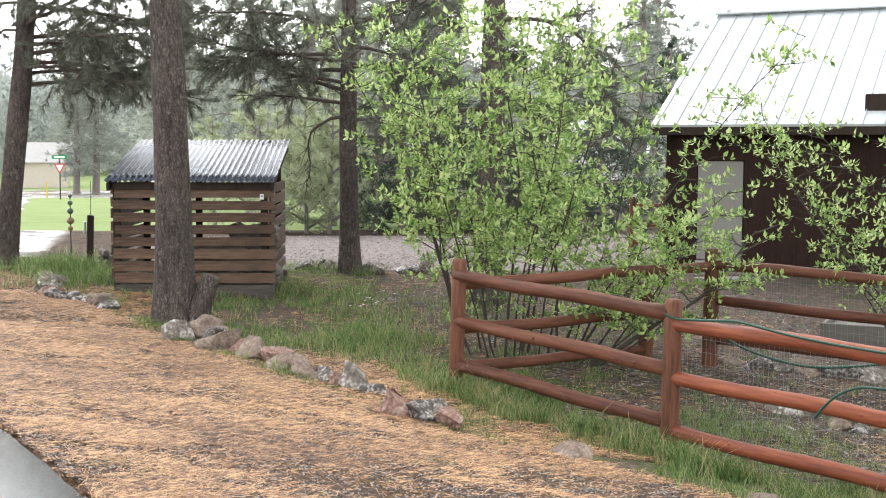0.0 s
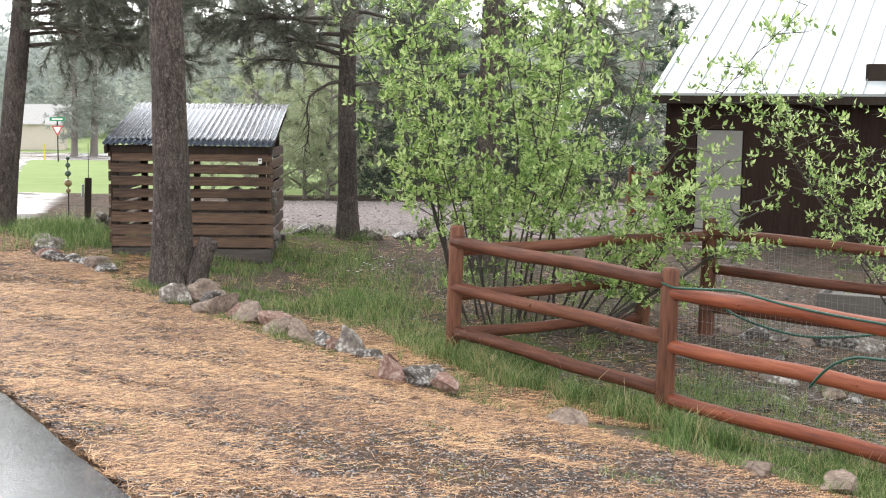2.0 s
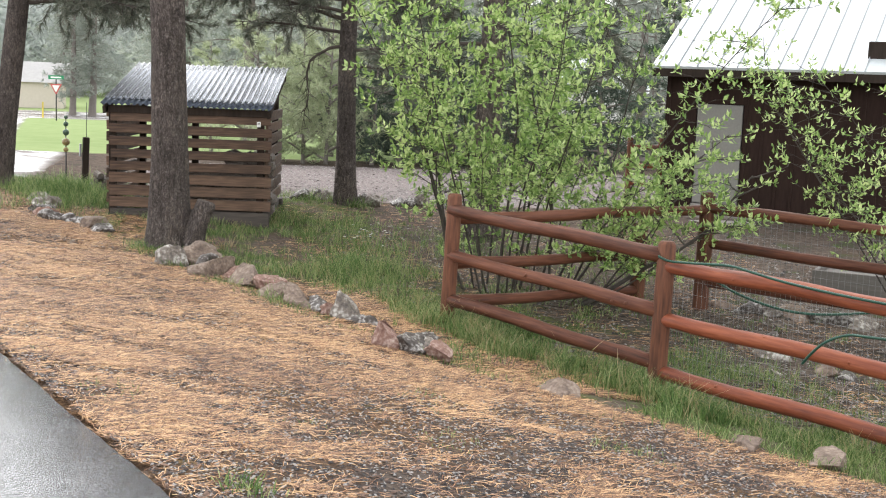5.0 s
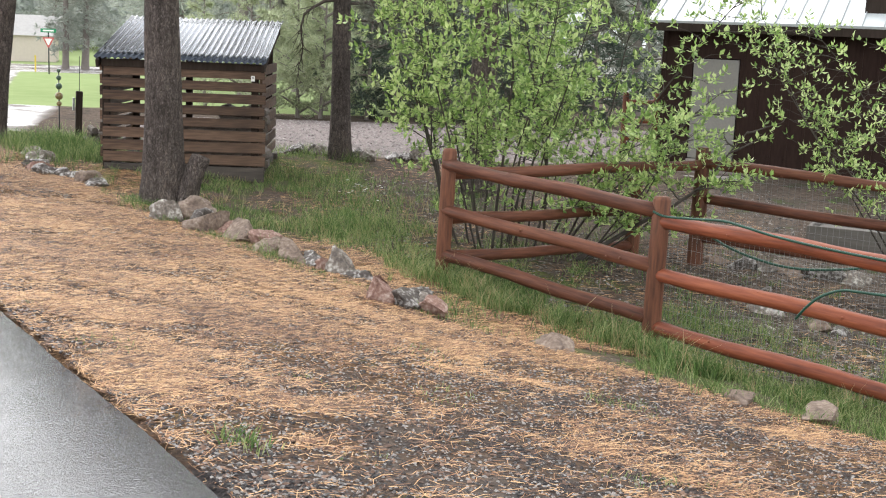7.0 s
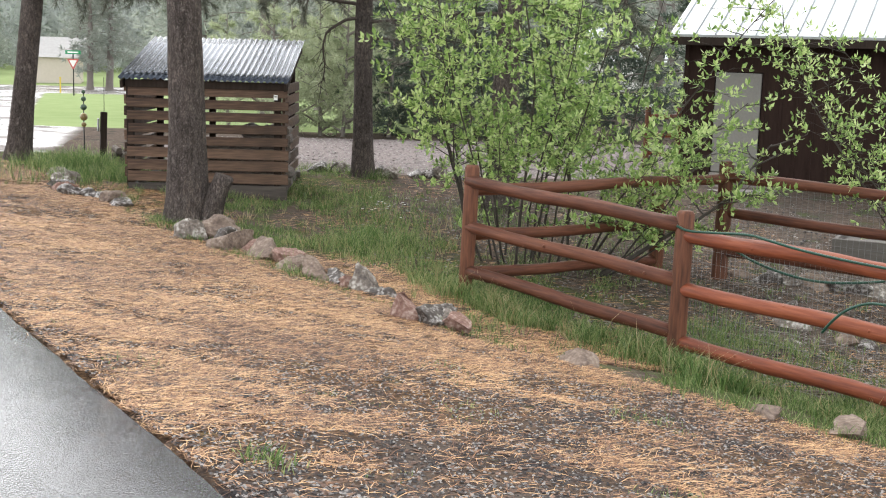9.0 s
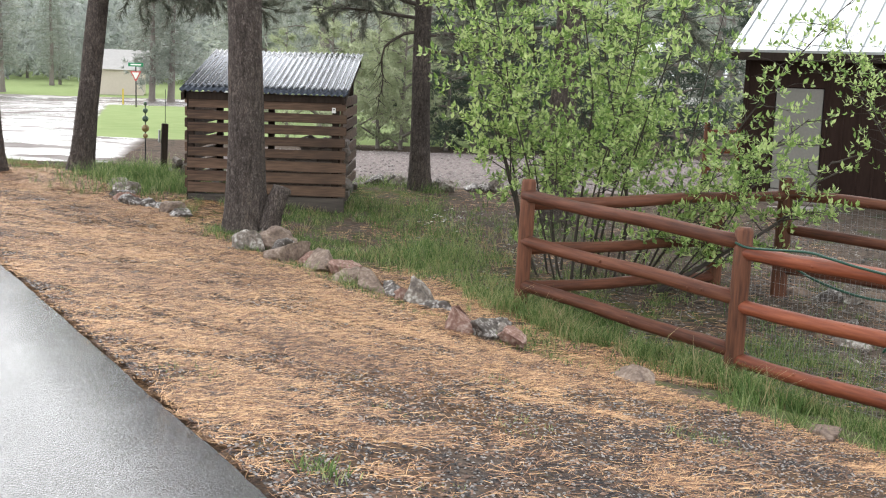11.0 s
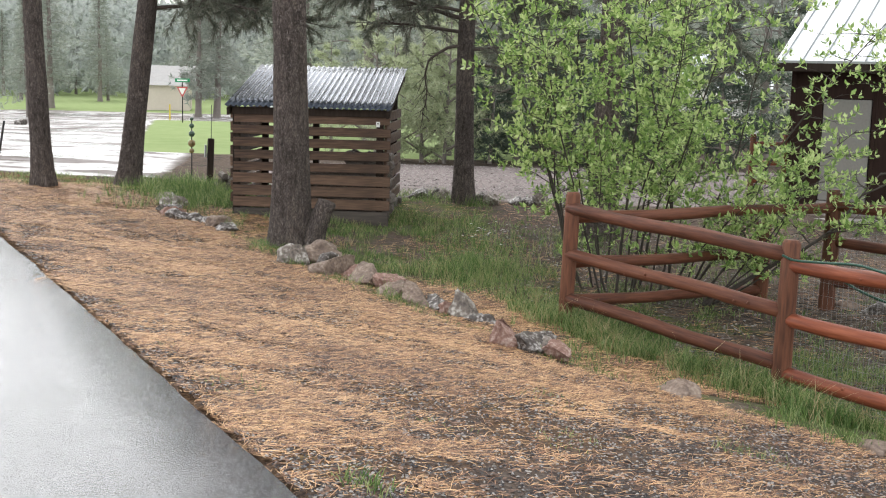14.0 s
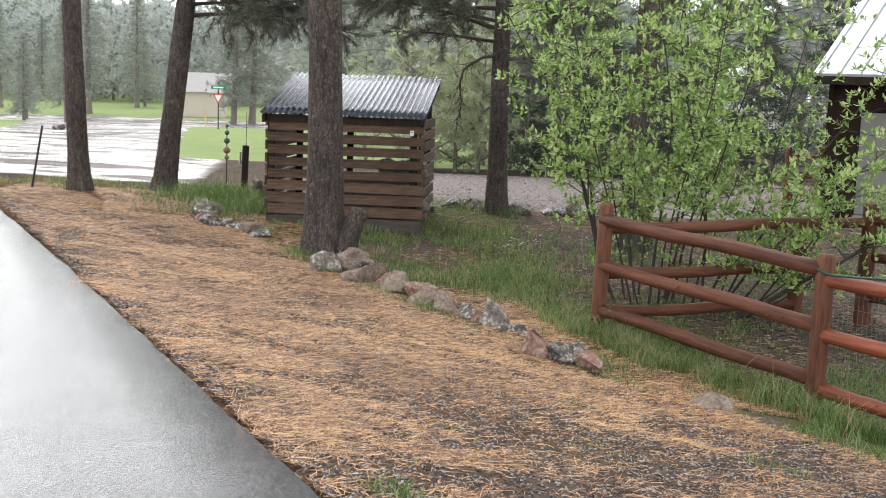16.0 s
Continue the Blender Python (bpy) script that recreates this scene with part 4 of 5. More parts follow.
def leafy(wood, leaves, start, d, length, r, rnd, leaf_len, depth, up=0.12, density=1.0):
    """A branch that forks into leafy twigs."""
    n = 6
    pts, p, q = [start.copy()], start.copy(), d.normalized()
    for i in range(n):
        q = (q + Vector((rnd.gauss(0, 0.13), rnd.gauss(0, 0.13), rnd.gauss(0, 0.1) + up * 0.4))).normalized()
        p = p + q * length / n
        pts.append(p.copy())
    wood.tube(pts, [max(0.0016, r * (1 - 0.8 * i / n)) for i in range(n + 1)], 5 if depth else 3, False)
    if depth == 0:
        nodes = max(2, int(length / 0.085))
        for k in range(nodes):
            t = 0.25 + 0.75 * (k + 1) / nodes
            i = min(n - 1, int(t * n - 1e-6))
            b = pts[i].lerp(pts[i + 1], t * n - i)
            ax = (pts[i + 1] - pts[i]).normalized()
            one = ax.cross(Vector((0.2, 0.3, 0.93)))
            one = one.normalized() if one.length > 1e-3 else Vector((1, 0, 0))
            two = ax.cross(one)
            count = max(2, int((3.2 + (2.6 if k == nodes - 1 else 0)) * density + rnd.random()))
            w0 = rnd.uniform(0, 6.28)
            for q in range(count):
                w = w0 + 6.283 * q / count + rnd.gauss(0, 0.3)
                ld = (ax * rnd.uniform(0.25, 0.75) + (one * math.cos(w) + two * math.sin(w)) * 0.85 + Vector((0, 0, 0.18))).normalized()
                ws = ld.cross(Vector((rnd.gauss(0, 0.45), rnd.gauss(0, 0.45), 1)))
                ws = ws.normalized() if ws.length > 1e-3 else Vector((1, 0, 0))
                ll = leaf_len * rnd.uniform(0.45, 1.2)
                leaves.leaf(b, ld, ws, ll, ll * 0.48)
        return
    kids = max(3, int(length * (5.2 if depth > 1 else 9.5)))
    for k in range(kids):
        t = (0.25 if depth > 1 else 0.1) + (0.75 if depth > 1 else 0.9) * (k + rnd.random()) / kids
        i = min(n - 1, int(t * n - 1e-6))
        b = pts[i].lerp(pts[i + 1], t * n - i)
        ax = (pts[i + 1] - pts[i]).normalized()
        w = rnd.uniform(0, 6.28)
        side = Vector((math.cos(w), math.sin(w), rnd.uniform(-0.25, 0.25)))
        e = (ax * 0.3 + side * 0.9).normalized()
        kl = rnd.uniform(0.45, 1.0) * (0.85 - 0.3 * t) if depth > 1 else rnd.uniform(0.16, 0.36)
        leafy(wood, leaves, b, e, kl, r * 0.4, rnd, leaf_len, depth - 1, 0.03, density)


def shrub(x, y, label, stems, seed, leaf_len=0.085, density=1.0):
    """stems: rows of offset x, offset y, lean x, lean y, length, radius."""
    rnd = random.Random(seed)
    ob = thing("shrub", x, y, ground(x, y) - 0.03, label, "shrub", "leafy shrubs")
    leaves = Soup()
    for ox, oy, lx, ly, length, r in stems:
        wood = Soup()
        leafy(wood, leaves, Vector((ox, oy, 0)), Vector((lx, ly, 1)), length, r, rnd, leaf_len, 2, 0.1, density)
        part("stem", wood.done("stem", STEM, True), ob)
    tagged(part("leaves", leaves.done("leaves", LEAF, False), ob, "bright spring-green oval leaves"), kind="stuff")
    return ob


rnd = random.Random(3)
stems = []
for i in range(17):
    w = 2.399 * i
    q = math.sqrt((i + 0.5) / 17)
    stems.append((0.85 * q * math.cos(w), 0.4 * q * math.sin(w), 0.30 * q * math.cos(w), 0.3 * q * math.sin(w), rnd.uniform(3.6, 5.0) - 0.5 * q, rnd.uniform(0.012, 0.019)))
stems += [(0.7, -0.2, 0.6, -0.3, 2.6, 0.02), (-0.3, 0.1, -0.25, -0.1, 3.0, 0.014)]
stems += [(0.8, -0.6, 1.35, -0.35, 2.4, 0.032), (0.85, -0.65, 1.05, -0.3, 1.9, 0.014), (0.8, -0.6, 1.75, -0.5, 1.9, 0.012), (0.7, -0.5, 0.8, -0.2, 1.7, 0.012), (0.9, -0.6, 1.5, -0.1, 2.0, 0.012)]
stems += [(-0.2 + 0.28 * i, -0.25 + 0.1 * math.sin(i * 2.0), -0.3 + 0.16 * i, -0.3, 2.0 + 0.22 * math.sin(i * 1.7), 0.011) for i in range(5)]
shrub(2.38, 13.5, "large many-stemmed shrub in fresh green leaf behind the fence", stems, 8)
stems = [(-0.2 + 0.1 * i, 0.3 * math.sin(2.1 * i), -0.85 + 0.13 * i, 0.25 * math.cos(1.7 * i), 3.7 - 0.1 * i, 0.012) for i in range(7)]
shrub(6.9, 11.9, "sparse leafy shrub with arching branches inside the yard", stems, 9, leaf_len=0.072, density=0.75)

# ---- house ----
HD = math.degrees(math.atan2(-0.55, 0.83))
house = thing("house", 5.92, 19.15, -0.42, "brown-sided house with a pale standing-seam metal roof", "house", turn=HD)
LEN, DEPTH = 12.0, 7.0
part("foundation", box_mesh("foundation", LEN, DEPTH, 0.5, CONCRETE, 0.01, (LEN / 2, DEPTH / 2, -0.1)), house, "pale concrete foundation")
DX, DW, DH = 0.5, 0.76, 1.6
# front wall in three pieces round the door opening
part("wall", box_mesh("wall", DX, 0.16, 2.5, SIDING, 0, (DX / 2, 0.1, 1.4)), house)
part("wall", box_mesh("wall", LEN - DX - DW, 0.16, 2.5, SIDING, 0, (DX + DW + (LEN - DX - DW) / 2, 0.1, 1.4)), house)
part("wall", box_mesh("wall", DW, 0.16, 2.37 - DH, SIDING, 0, (DX + DW / 2, 0.1, 0.28 + DH + (2.37 - DH) / 2)), house)
part("wall", box_mesh("wall", 0.16, DEPTH - 0.4, 2.5, SIDING, 0, (0.1, DEPTH / 2 + 0.1, 1.4)), house)
part("wall", box_mesh("wall", 0.16, DEPTH - 0.4, 2.5, SIDING, 0, (LEN - 0.1, DEPTH / 2 + 0.1, 1.4)), house)
part("wall", box_mesh("wall", LEN, 0.16, 2.5, SIDING, 0, (LEN / 2, DEPTH - 0.1, 1.4)), house)
bat = box_mesh("batten", 0.035, 0.02, 2.5, SIDING, 0.004)
for i in range(48):
    x = 0.06 + 0.25 * i
    if x < DX - 0.03 or x > DX + DW + 0.03:
        part("batten", bat, house, m=pose(x, 0.008, 1.4))
door = part("door", box_mesh("door", DW - 0.04, 0.05, DH - 0.03, DOOR_PAINT, 0.006), house, "plain pale grey door", m=pose(DX + DW / 2, 0.05, 0.28 + DH / 2))
part("threshold", box_mesh("threshold", DW, 0.18, 0.13, CONCRETE, 0.01, (DX + DW / 2, 0.1, 0.215)), house)
s = Soup()
s.tube([(0.33, -0.03, -0.02), (0.33, -0.08, -0.02)], [0.02, 0.028], 10)
part("door_knob", s.done("door_knob", BLACK, True), door)
part("step", box_mesh("step", 1.6, 0.9, 0.14, CONCRETE, 0.015), house, m=pose(DX + DW / 2, -0.5, 0.03))
PITCH = math.atan2(2.08, 3.95)
for sgn, y0 in ((1, -0.45), (-1, DEPTH + 0.45)):
    run = DEPTH / 2 + 0.45
    L = run / math.cos(PITCH)
    m = pose(-0.12, y0, 2.4) @ (pose(0, 0, 0, math.degrees(PITCH)) if sgn > 0 else pose(0, 0, 0, 0, 0, 180) @ pose(-LEN - 0.24, 0, 0, math.degrees(PITCH)))
    panel = part("roof", box_mesh("roof", LEN + 0.24, L, 0.05, ROOF_STEEL, 0.006, (LEN / 2 + 0.12, L / 2, 0.02)), house, "pale wet standing-seam steel roof", m=m)
    seam = box_mesh("seam", 0.011, L, 0.03, SEAM_STEEL_SHADED, 0.003, (0, L / 2, 0.058))
    for i in range(int((LEN + 0.24) / 0.31)):
        part("seam", seam, panel, m=pose(0.1 + 0.31 * i, 0, 0))
for z, y in ((2.36, -0.43),):
    part("fascia", box_mesh("fascia", LEN + 0.24, 0.04, 0.17, DARK_WOOD, 0.006, (LEN / 2, y, z)), house)
part("soffit", box_mesh("soffit", LEN + 0.6, 0.4, 0.03, DARK_WOOD, 0, (LEN / 2, -0.2, 2.45)), house)
gm2 = mesh("gable", [(0.02, 0.2, 2.6), (0.02, DEPTH - 0.2, 2.6), (0.02, DEPTH / 2, 2.4 + 2.1), (0.16, 0.2, 2.6), (0.16, DEPTH - 0.2, 2.6), (0.16, DEPTH / 2, 4.5)], [(0, 2, 1), (3, 4, 5), (0, 1, 4, 3), (1, 2, 5, 4), (2, 0, 3, 5)], SIDING)
part("gable", gm2, house)
part("ridge_cap", box_mesh("ridge_cap", LEN + 0.24, 0.3, 0.04, ROOF_STEEL, 0.01), house, m=pose(LEN / 2, DEPTH / 2, 2.4 + (DEPTH / 2 + 0.45) * math.tan(PITCH) + 0.07))
vent = part("vent_box", box_mesh("vent_box", 0.5, 0.4, 0.42, DARK_WOOD, 0.02), house, "dark roof vent box", m=pose(3.3, 0.1, 2.68))

# ---- far houses, lane and signs ----


def far_house(x, y, w, d, h, turn, label, wall, roofing, windows=3):
    ob = thing("house", x, y, ground(x, y), label, "house", "distant houses", turn=turn)
    part("wall", box_mesh("wall", w, d, h, wall, 0.02, (0, 0, h / 2)), ob)
    o = 0.5
    rv = [(-w / 2 - o, -d / 2 - o, h - 0.1), (w / 2 + o, -d / 2 - o, h - 0.1), (w / 2 + o, d / 2 + o, h - 0.1), (-w / 2 - o, d / 2 + o, h - 0.1), (-w / 2 - o, 0, h + d * 0.3), (w / 2 + o, 0, h + d * 0.3)]
    part("roof", mesh("roof", rv, [(0, 1, 5, 4), (2, 3, 4, 5), (1, 2, 5), (3, 0, 4), (3, 2, 1, 0)], roofing), ob)
    for k in range(windows):
        x0 = -w / 2 + w * (k + 0.5) / windows
        win = part("window", box_mesh("window", 1.3, 0.08, 1.1, WHITE, 0.01), ob, m=pose(x0, -d / 2, h * 0.55))
        part("pane", box_mesh("pane", 1.1, 0.06, 0.9, PANE, 0), win, m=pose(0, -0.03, 0))
    return ob


far_house(-24.6, 122, 5, 6, 2.5, 8, "low tan outbuilding beyond the lane", STUCCO, SHINGLE, 0)
far_house(-10.5, 122, 9, 7, 2.6, -5, "pale house with a light roof beyond the lane", WHITE, SHINGLE)
far_house(18.5, 62, 9, 6, 2.8, -20, "white neighbouring house behind the trees", WHITE, ROOF_STEEL)

sign = thing("yield_sign", -15.0, 80, ground(-15.0, 80), "yield sign with a green street name plate above", "road sign")
s = Soup()
s.tube([(0, 0, -0.3), (0, 0, 2.75)], [0.04, 0.04], 8)
part("pole", s.done("pole", BLACK, True), sign)


def tri_plate(name, w, y, z, material, parent, label=""):
    h = w * 0.87
    c = [(-w / 2, z), (w / 2, z), (w * 0.06, z - h), (-w * 0.06, z - h)]
    v = [(px, y, pz) for px, pz in c] + [(px, y + 0.02, pz) for px, pz in c]
    part(name, mesh(name, v, [(0, 3, 2, 1), (4, 5, 6, 7), (0, 1, 5, 4), (1, 2, 6, 5), (2, 3, 7, 6), (3, 0, 4, 7)], material), parent, label)


tri_plate("sign_border", 0.72, -0.06, 2.3, RED_SIGN, sign, "red triangle")
tri_plate("sign_face", 0.46, -0.085, 2.22, WHITE, sign, "white triangle")
name_plate = part("name_plate", box_mesh("name_plate", 0.95, 0.03, 0.24, GREEN_SIGN, 0.005), sign, "green street name plate", m=pose(0, -0.03, 2.72))
part("name_bar", box_mesh("name_bar", 0.66, 0.01, 0.09, WHITE, 0), name_plate, m=pose(0, -0.022, 0))
mk = thing("marker_post", -18.2, 92, ground(-18.2, 92), "yellow utility marker post on the lawn", "marker post")
part("post", box_mesh("post", 0.11, 0.08, 1.2, YELLOW, 0.02, (0, 0, 0.55)), mk)

# thin leaning post, dark stake, glass-ball rod beside the wet road
tp = thing("stake", -6.2, 18.1, ground(-6.2, 18.1), "thin dark leaning metal stake beside the road", "stake")
s = Soup()
s.tube([(0, 0, -0.2), (0.2, 0, 0.93)], [0.018, 0.016], 6)
part("rod", s.done("rod", BLACK), tp)
dp = thing("wooden_post", -3.3, 19.9, ground(-3.3, 19.9), "short dark wooden post beside the grass", "post")
part("timber", box_mesh("timber", 0.1, 0.1, 0.85, DARK_WOOD, 0.012, (0, 0, 0.33), 0.004), dp, m=pose(0, 0, 0, 0, 2, 15))
part("plate", box_mesh("plate", 0.03, 0.1, 0.2, WIRE, 0.006), dp, "small grey metal plate", m=pose(-0.06, -0.02, 0.55, 0, 2, 15))
s = Soup()
s.tube([(0.02, 0.03, 0.2), (0.03, 0.03, 1.3)], [0.006, 0.005], 5)
part("thin_rod", s.done("thin_rod", BLACK), dp)
orn = thing("garden_ornament", -3.55, 19.7, ground(-3.55, 19.7), "rod of stacked glass balls standing in tall grass", "garden ornament")
s = Soup()
s.tube([(0, 0, -0.2), (0, 0, 1.09)], [0.012, 0.008], 6)
part("rod", s.done("rod", BLACK), orn)
for z, r, m in ((0.55, 0.04, GLASS_BALL_AMBER), (0.67, 0.06, GLASS_BALL_AMBER), (0.82, 0.05, GLASS_BALL_GREEN), (0.95, 0.04, GLASS_BALL_GREEN), (1.06, 0.031, GLASS_BALL_GREEN)):
    bm = bmesh.new()
    bmesh.ops.create_uvsphere(bm, u_segments=16, v_segments=10, radius=r)
    bm_me = bpy.data.meshes.new("ball")
    bm.to_mesh(bm_me)
    bm.free()
    bm_me.materials.append(m)
    bm_me.polygons.foreach_set("use_smooth", [True] * len(bm_me.polygons))
    part("ball", bm_me, orn, m=pose(0, 0, z))
rock(-19.8, 62, ground(-19.8, 62), 0.8, 0.5, 0.4, ROCK_DARK, "dark boulder beside the wet road", 120, group="boulders")

# corral beside the house
cor = thing("rail_fence", 6.0, 21.0, ground(6.0, 21.0), "small red log corral beside the house", "fence", "log fences")
for x in (-0.1, 0.42, 1.4):
    part("post", post_mesh(1.08, 0.05, 60 + int(10 * x)), cor, m=pose(x, -0.3 * x, 0))
for k in range(3):
    part("rail", log_mesh("rail", 1.6, 0.04, 0.04, RED_WOOD, 70 + k), cor, m=along((-0.1, 0.03, 0.26 + 0.33 * k), (1.45, -0.43, 0.26 + 0.33 * k)))

# garden hoses hung on the fence
def hose(points, label):
    s = Soup()
    pts = []
    for i in range(len(points) - 1):
        a, b, c, d = (Vector(points[max(0, min(len(points) - 1, i + k))]) for k in (-1, 0, 1, 2))
        for j in range(8):
            t = j / 8
            pts.append(0.5 * (2 * b + (c - a) * t + (2 * a - 5 * b + 4 * c - d) * t * t + (3 * b - a - 3 * c + d) * t ** 3))
    pts.append(Vector(points[-1]))
    s.tube(pts, [0.011] * len(pts), 8)
    ob = new("garden_hose", s.done("garden_hose", HOSE, True))
    return tagged(ob, label, "hose", "garden hoses")


hose(((3.06, 9.84, 0.26), (3.14, 9.77, 0.23), (3.29, 9.6, 0.24), (3.5, 9.37, 0.26), (3.62, 9.21, 0.24), (3.81, 8.98, 0.2), (4.11, 8.62, 0.165), (4.6, 8.1, 0.13)), "dark green garden hose lying along the top rail")
hose(((3.45, 9.6, 0.12), (3.69, 9.72, -0.01), (3.95, 9.73, -0.11), (4.2, 9.62, -0.16), (4.48, 9.49, -0.15), (4.9, 9.2, -0.06)), "dark green garden hose sagging behind the fence")
hose(((3.86, 8.63, -0.37), (3.9, 8.55, -0.26), (3.97, 8.47, -0.16), (4.07, 8.36, -0.09), (4.14, 8.22, -0.07), (4.4, 7.95, -0.06)), "loop of green hose over the middle rail")

# ---- ground plants and litter ----


def scatter_grass(name, count, region, chance, label, height, material, seed, width=0.006):
    rnd = random.Random(seed)
    s = Soup()
    made = 0
    for _ in range(count * 6):
        if made >= count:
            break
        x, y = rnd.uniform(region[0], region[1]), rnd.uniform(region[2], region[3])
        if rnd.random() > chance(x, y):
            continue
        z = ground(x, y) + rough(x, y) - 0.01
        clump = rnd.randint(4, 9)
        h0 = height * (0.55 + 0.9 * max(0, noise.noise(Vector((x * 0.9, y * 0.9, 21))) + 0.3))
        for _ in range(clump):
            b = Vector((x + rnd.gauss(0, 0.035), y + rnd.gauss(0, 0.035), z))
            w = rnd.uniform(0, 6.28)
            d = Vector((rnd.gauss(0, 0.25), rnd.gauss(0, 0.25), 1)).normalized()
            h = h0 * rnd.uniform(0.5, 1.2)
            s.blade(b, d, Vector((math.cos(w), math.sin(w), 0)), h, width, Vector((rnd.gauss(0, 0.3), rnd.gauss(0, 0.3), -0.15)) * h)
        made += clump
    return tagged(new(name, s.done(name, material)), label, "grass", kind="stuff")


def grass_chance(x, y):
    if (x - edge_x(y)) < 0.6:
        return 0
    g = zones(x, y)[2]
    patch = 0.4 - 1.5 * noise.noise(Vector((x * 0.7 + 5, y * 0.7, 2))) + 0.9 * noise.noise(Vector((x * 2.3, y * 2.3, 14)))
    worn = 0.9 * math.exp(-((x + 0.35) / 0.75) ** 2 - ((y - 14.9) / 1.0) ** 2)
    return max(0.0, g * (patch - worn) * 1.3)


scatter_grass("grass", 27000, (-5.5, 5.5, 7, 19.5), grass_chance, "fresh green spring grass on the bank", 0.2, GRASS, 1)


def fence_grass(x, y):
    u = (x - 1.53) * 0.75 + (y - 11.68) * 0.66
    v = (x - 1.53) * 0.66 - (y - 11.68) * 0.75
    return math.exp(-((u + 0.25) / 0.28) ** 2) * step01(-0.6, 0.2, v) * max(0.0, 0.35 + 1.6 * noise.noise(Vector((x * 2.5, y * 2.5, 5))))


scatter_grass("grass", 9000, (0.8, 5, 7, 12.5), fence_grass, "long rank grass along the fence foot", 0.3, GRASS, 2)


def tall_spot(x, y):
    return math.exp(-((x + 3.2) / 0.7) ** 2 - ((y - 18.2) / 1.3) ** 2) + 0.8 * math.exp(-((x - 0.75) / 0.45) ** 2 - ((y - 14.6) / 1.3) ** 2)


scatter_grass("grass", 5200, (-5, 2, 12, 21), tall_spot, "tall clump of green grass", 0.36, GRASS, 3)
scatter_grass("dry_grass", 500, (0.5, 4.5, 7.2, 12), lambda x, y: fence_grass(x, y) * 0.7, "bleached dry grass stalks at the fence foot", 0.4, STRAW, 4)
scatter_grass("grass", 85, (-0.5, 0.1, 4.7, 5.3), lambda x, y: math.exp(-((x + 0.2) ** 2 + (y - 4.98) ** 2) / 0.006), "green tuft growing through the needles", 0.2, GRASS, 6)


def grid_of(fn, region, step=0.06):
    """Values of fn over a region, as a function of arrays of places."""
    xs = np.arange(region[0], region[1] + step, step)
    ys = np.arange(region[2], region[3] + step, step)
    table = np.array([[fn(float(x), float(y)) for x in xs] for y in ys])

    def at(x, y):
        u, v = (x - region[0]) / step, (y - region[2]) / step
        i, j = np.clip(u.astype(int), 0, len(xs) - 2), np.clip(v.astype(int), 0, len(ys) - 2)
        fu, fv = u - i, v - j
        return (table[j, i] * (1 - fu) + table[j, i + 1] * fu) * (1 - fv) + (table[j + 1, i] * (1 - fu) + table[j + 1, i + 1] * fu) * fv
    return at


def scatter_needles(count, region, chance, seed, label, lo, hi, width, pile=0.026):
    """Fallen needles in pairs and small wads, each a bent strip that lies on the ground or on others."""
    g = np.random.default_rng(seed)
    odds, height = grid_of(chance, region), grid_of(lambda x, y: ground(x, y) + rough(x, y), region, 0.11)
    x, y = np.zeros(0), np.zeros(0)
    while len(x) < count:
        b = region[2] + (region[3] - region[2]) * g.random(count) ** 1.7
        a = g.uniform(region[0], region[1], count)
        keep = g.random(count) < odds(a, b)
        x, y = np.append(x, a[keep]), np.append(y, b[keep])
    n = count
    x, y = x[:n], y[:n]
    dense = np.clip(odds(x, y), 0.1, 1)
    q = np.arctan2(g.normal(0, 1, n), g.normal(0, 1.7, n)) - 0.2
    length = g.uniform(lo, hi, n)
    p = np.stack([x, y, height(x, y) + 0.002 + pile * dense * g.random(n)], 1)
    d = np.stack([np.cos(q), np.sin(q), g.normal(0, 0.09, n)], 1) * length[:, None]
    sd = np.stack([-np.sin(q), np.cos(q), np.full(n, 0.4)], 1) * (width / 2)
    bow = sd / width * 2 * g.normal(0, 0.012, n)[:, None]
    v = np.stack([p - sd, p + sd, p + d * 0.5 + bow + sd, p + d * 0.5 + bow - sd, p + d], 1).reshape(-1, 3)
    base = (np.arange(n) * 5)[:, None]
    loops = (base + np.array([[0, 1, 2, 3, 3, 2, 4]])).ravel()
    starts = (np.arange(n)[:, None] * 7 + np.array([[0, 4]])).ravel()
    me = bpy.data.meshes.new("pine_needle_litter")
    me.vertices.add(n * 5)
    me.vertices.foreach_set("co", v.astype(np.float32).ravel())
    me.loops.add(n * 7)
    me.loops.foreach_set("vertex_index", loops.astype(np.int32))
    me.polygons.add(n * 2)
    me.polygons.foreach_set("loop_start", starts.astype(np.int32))
    me.update(calc_edges=True)
    me.materials.append(LITTER)
    return tagged(new("pine_needle_litter", me), label, "pine needles", kind="stuff")


def litter_chance(x, y):
    if (x - edge_x(y)) * 0.889 < 0.09 * abs(noise.noise(Vector((y * 3, 0, 9)))) - 0.02:
        return 0
    v = zones(x, y)[1]
    bare = 0.62 * step01(9.6, 6.5, y) * step01(-1.5, 0.7, x) + 0.3 * step01(0.5, 0.1, (x - edge_x(y)) * 0.889)
    bare += 0.12 * step01(-1.6, -0.9, x + 0.9 * (y - 9.6)) * step01(1.9, 1.0, x + 0.9 * (y - 9.6))
    drift = 0.75 * noise.noise(Vector((x * 0.7, y * 0.9, 31))) + 0.75 * noise.noise(Vector((x * 2.1, y * 3.0, 8))) + 0.75 * noise.noise(Vector((x * 6, y * 9, 3)))
    return v * min(1, max(0.05, 0.62 - bare + drift))


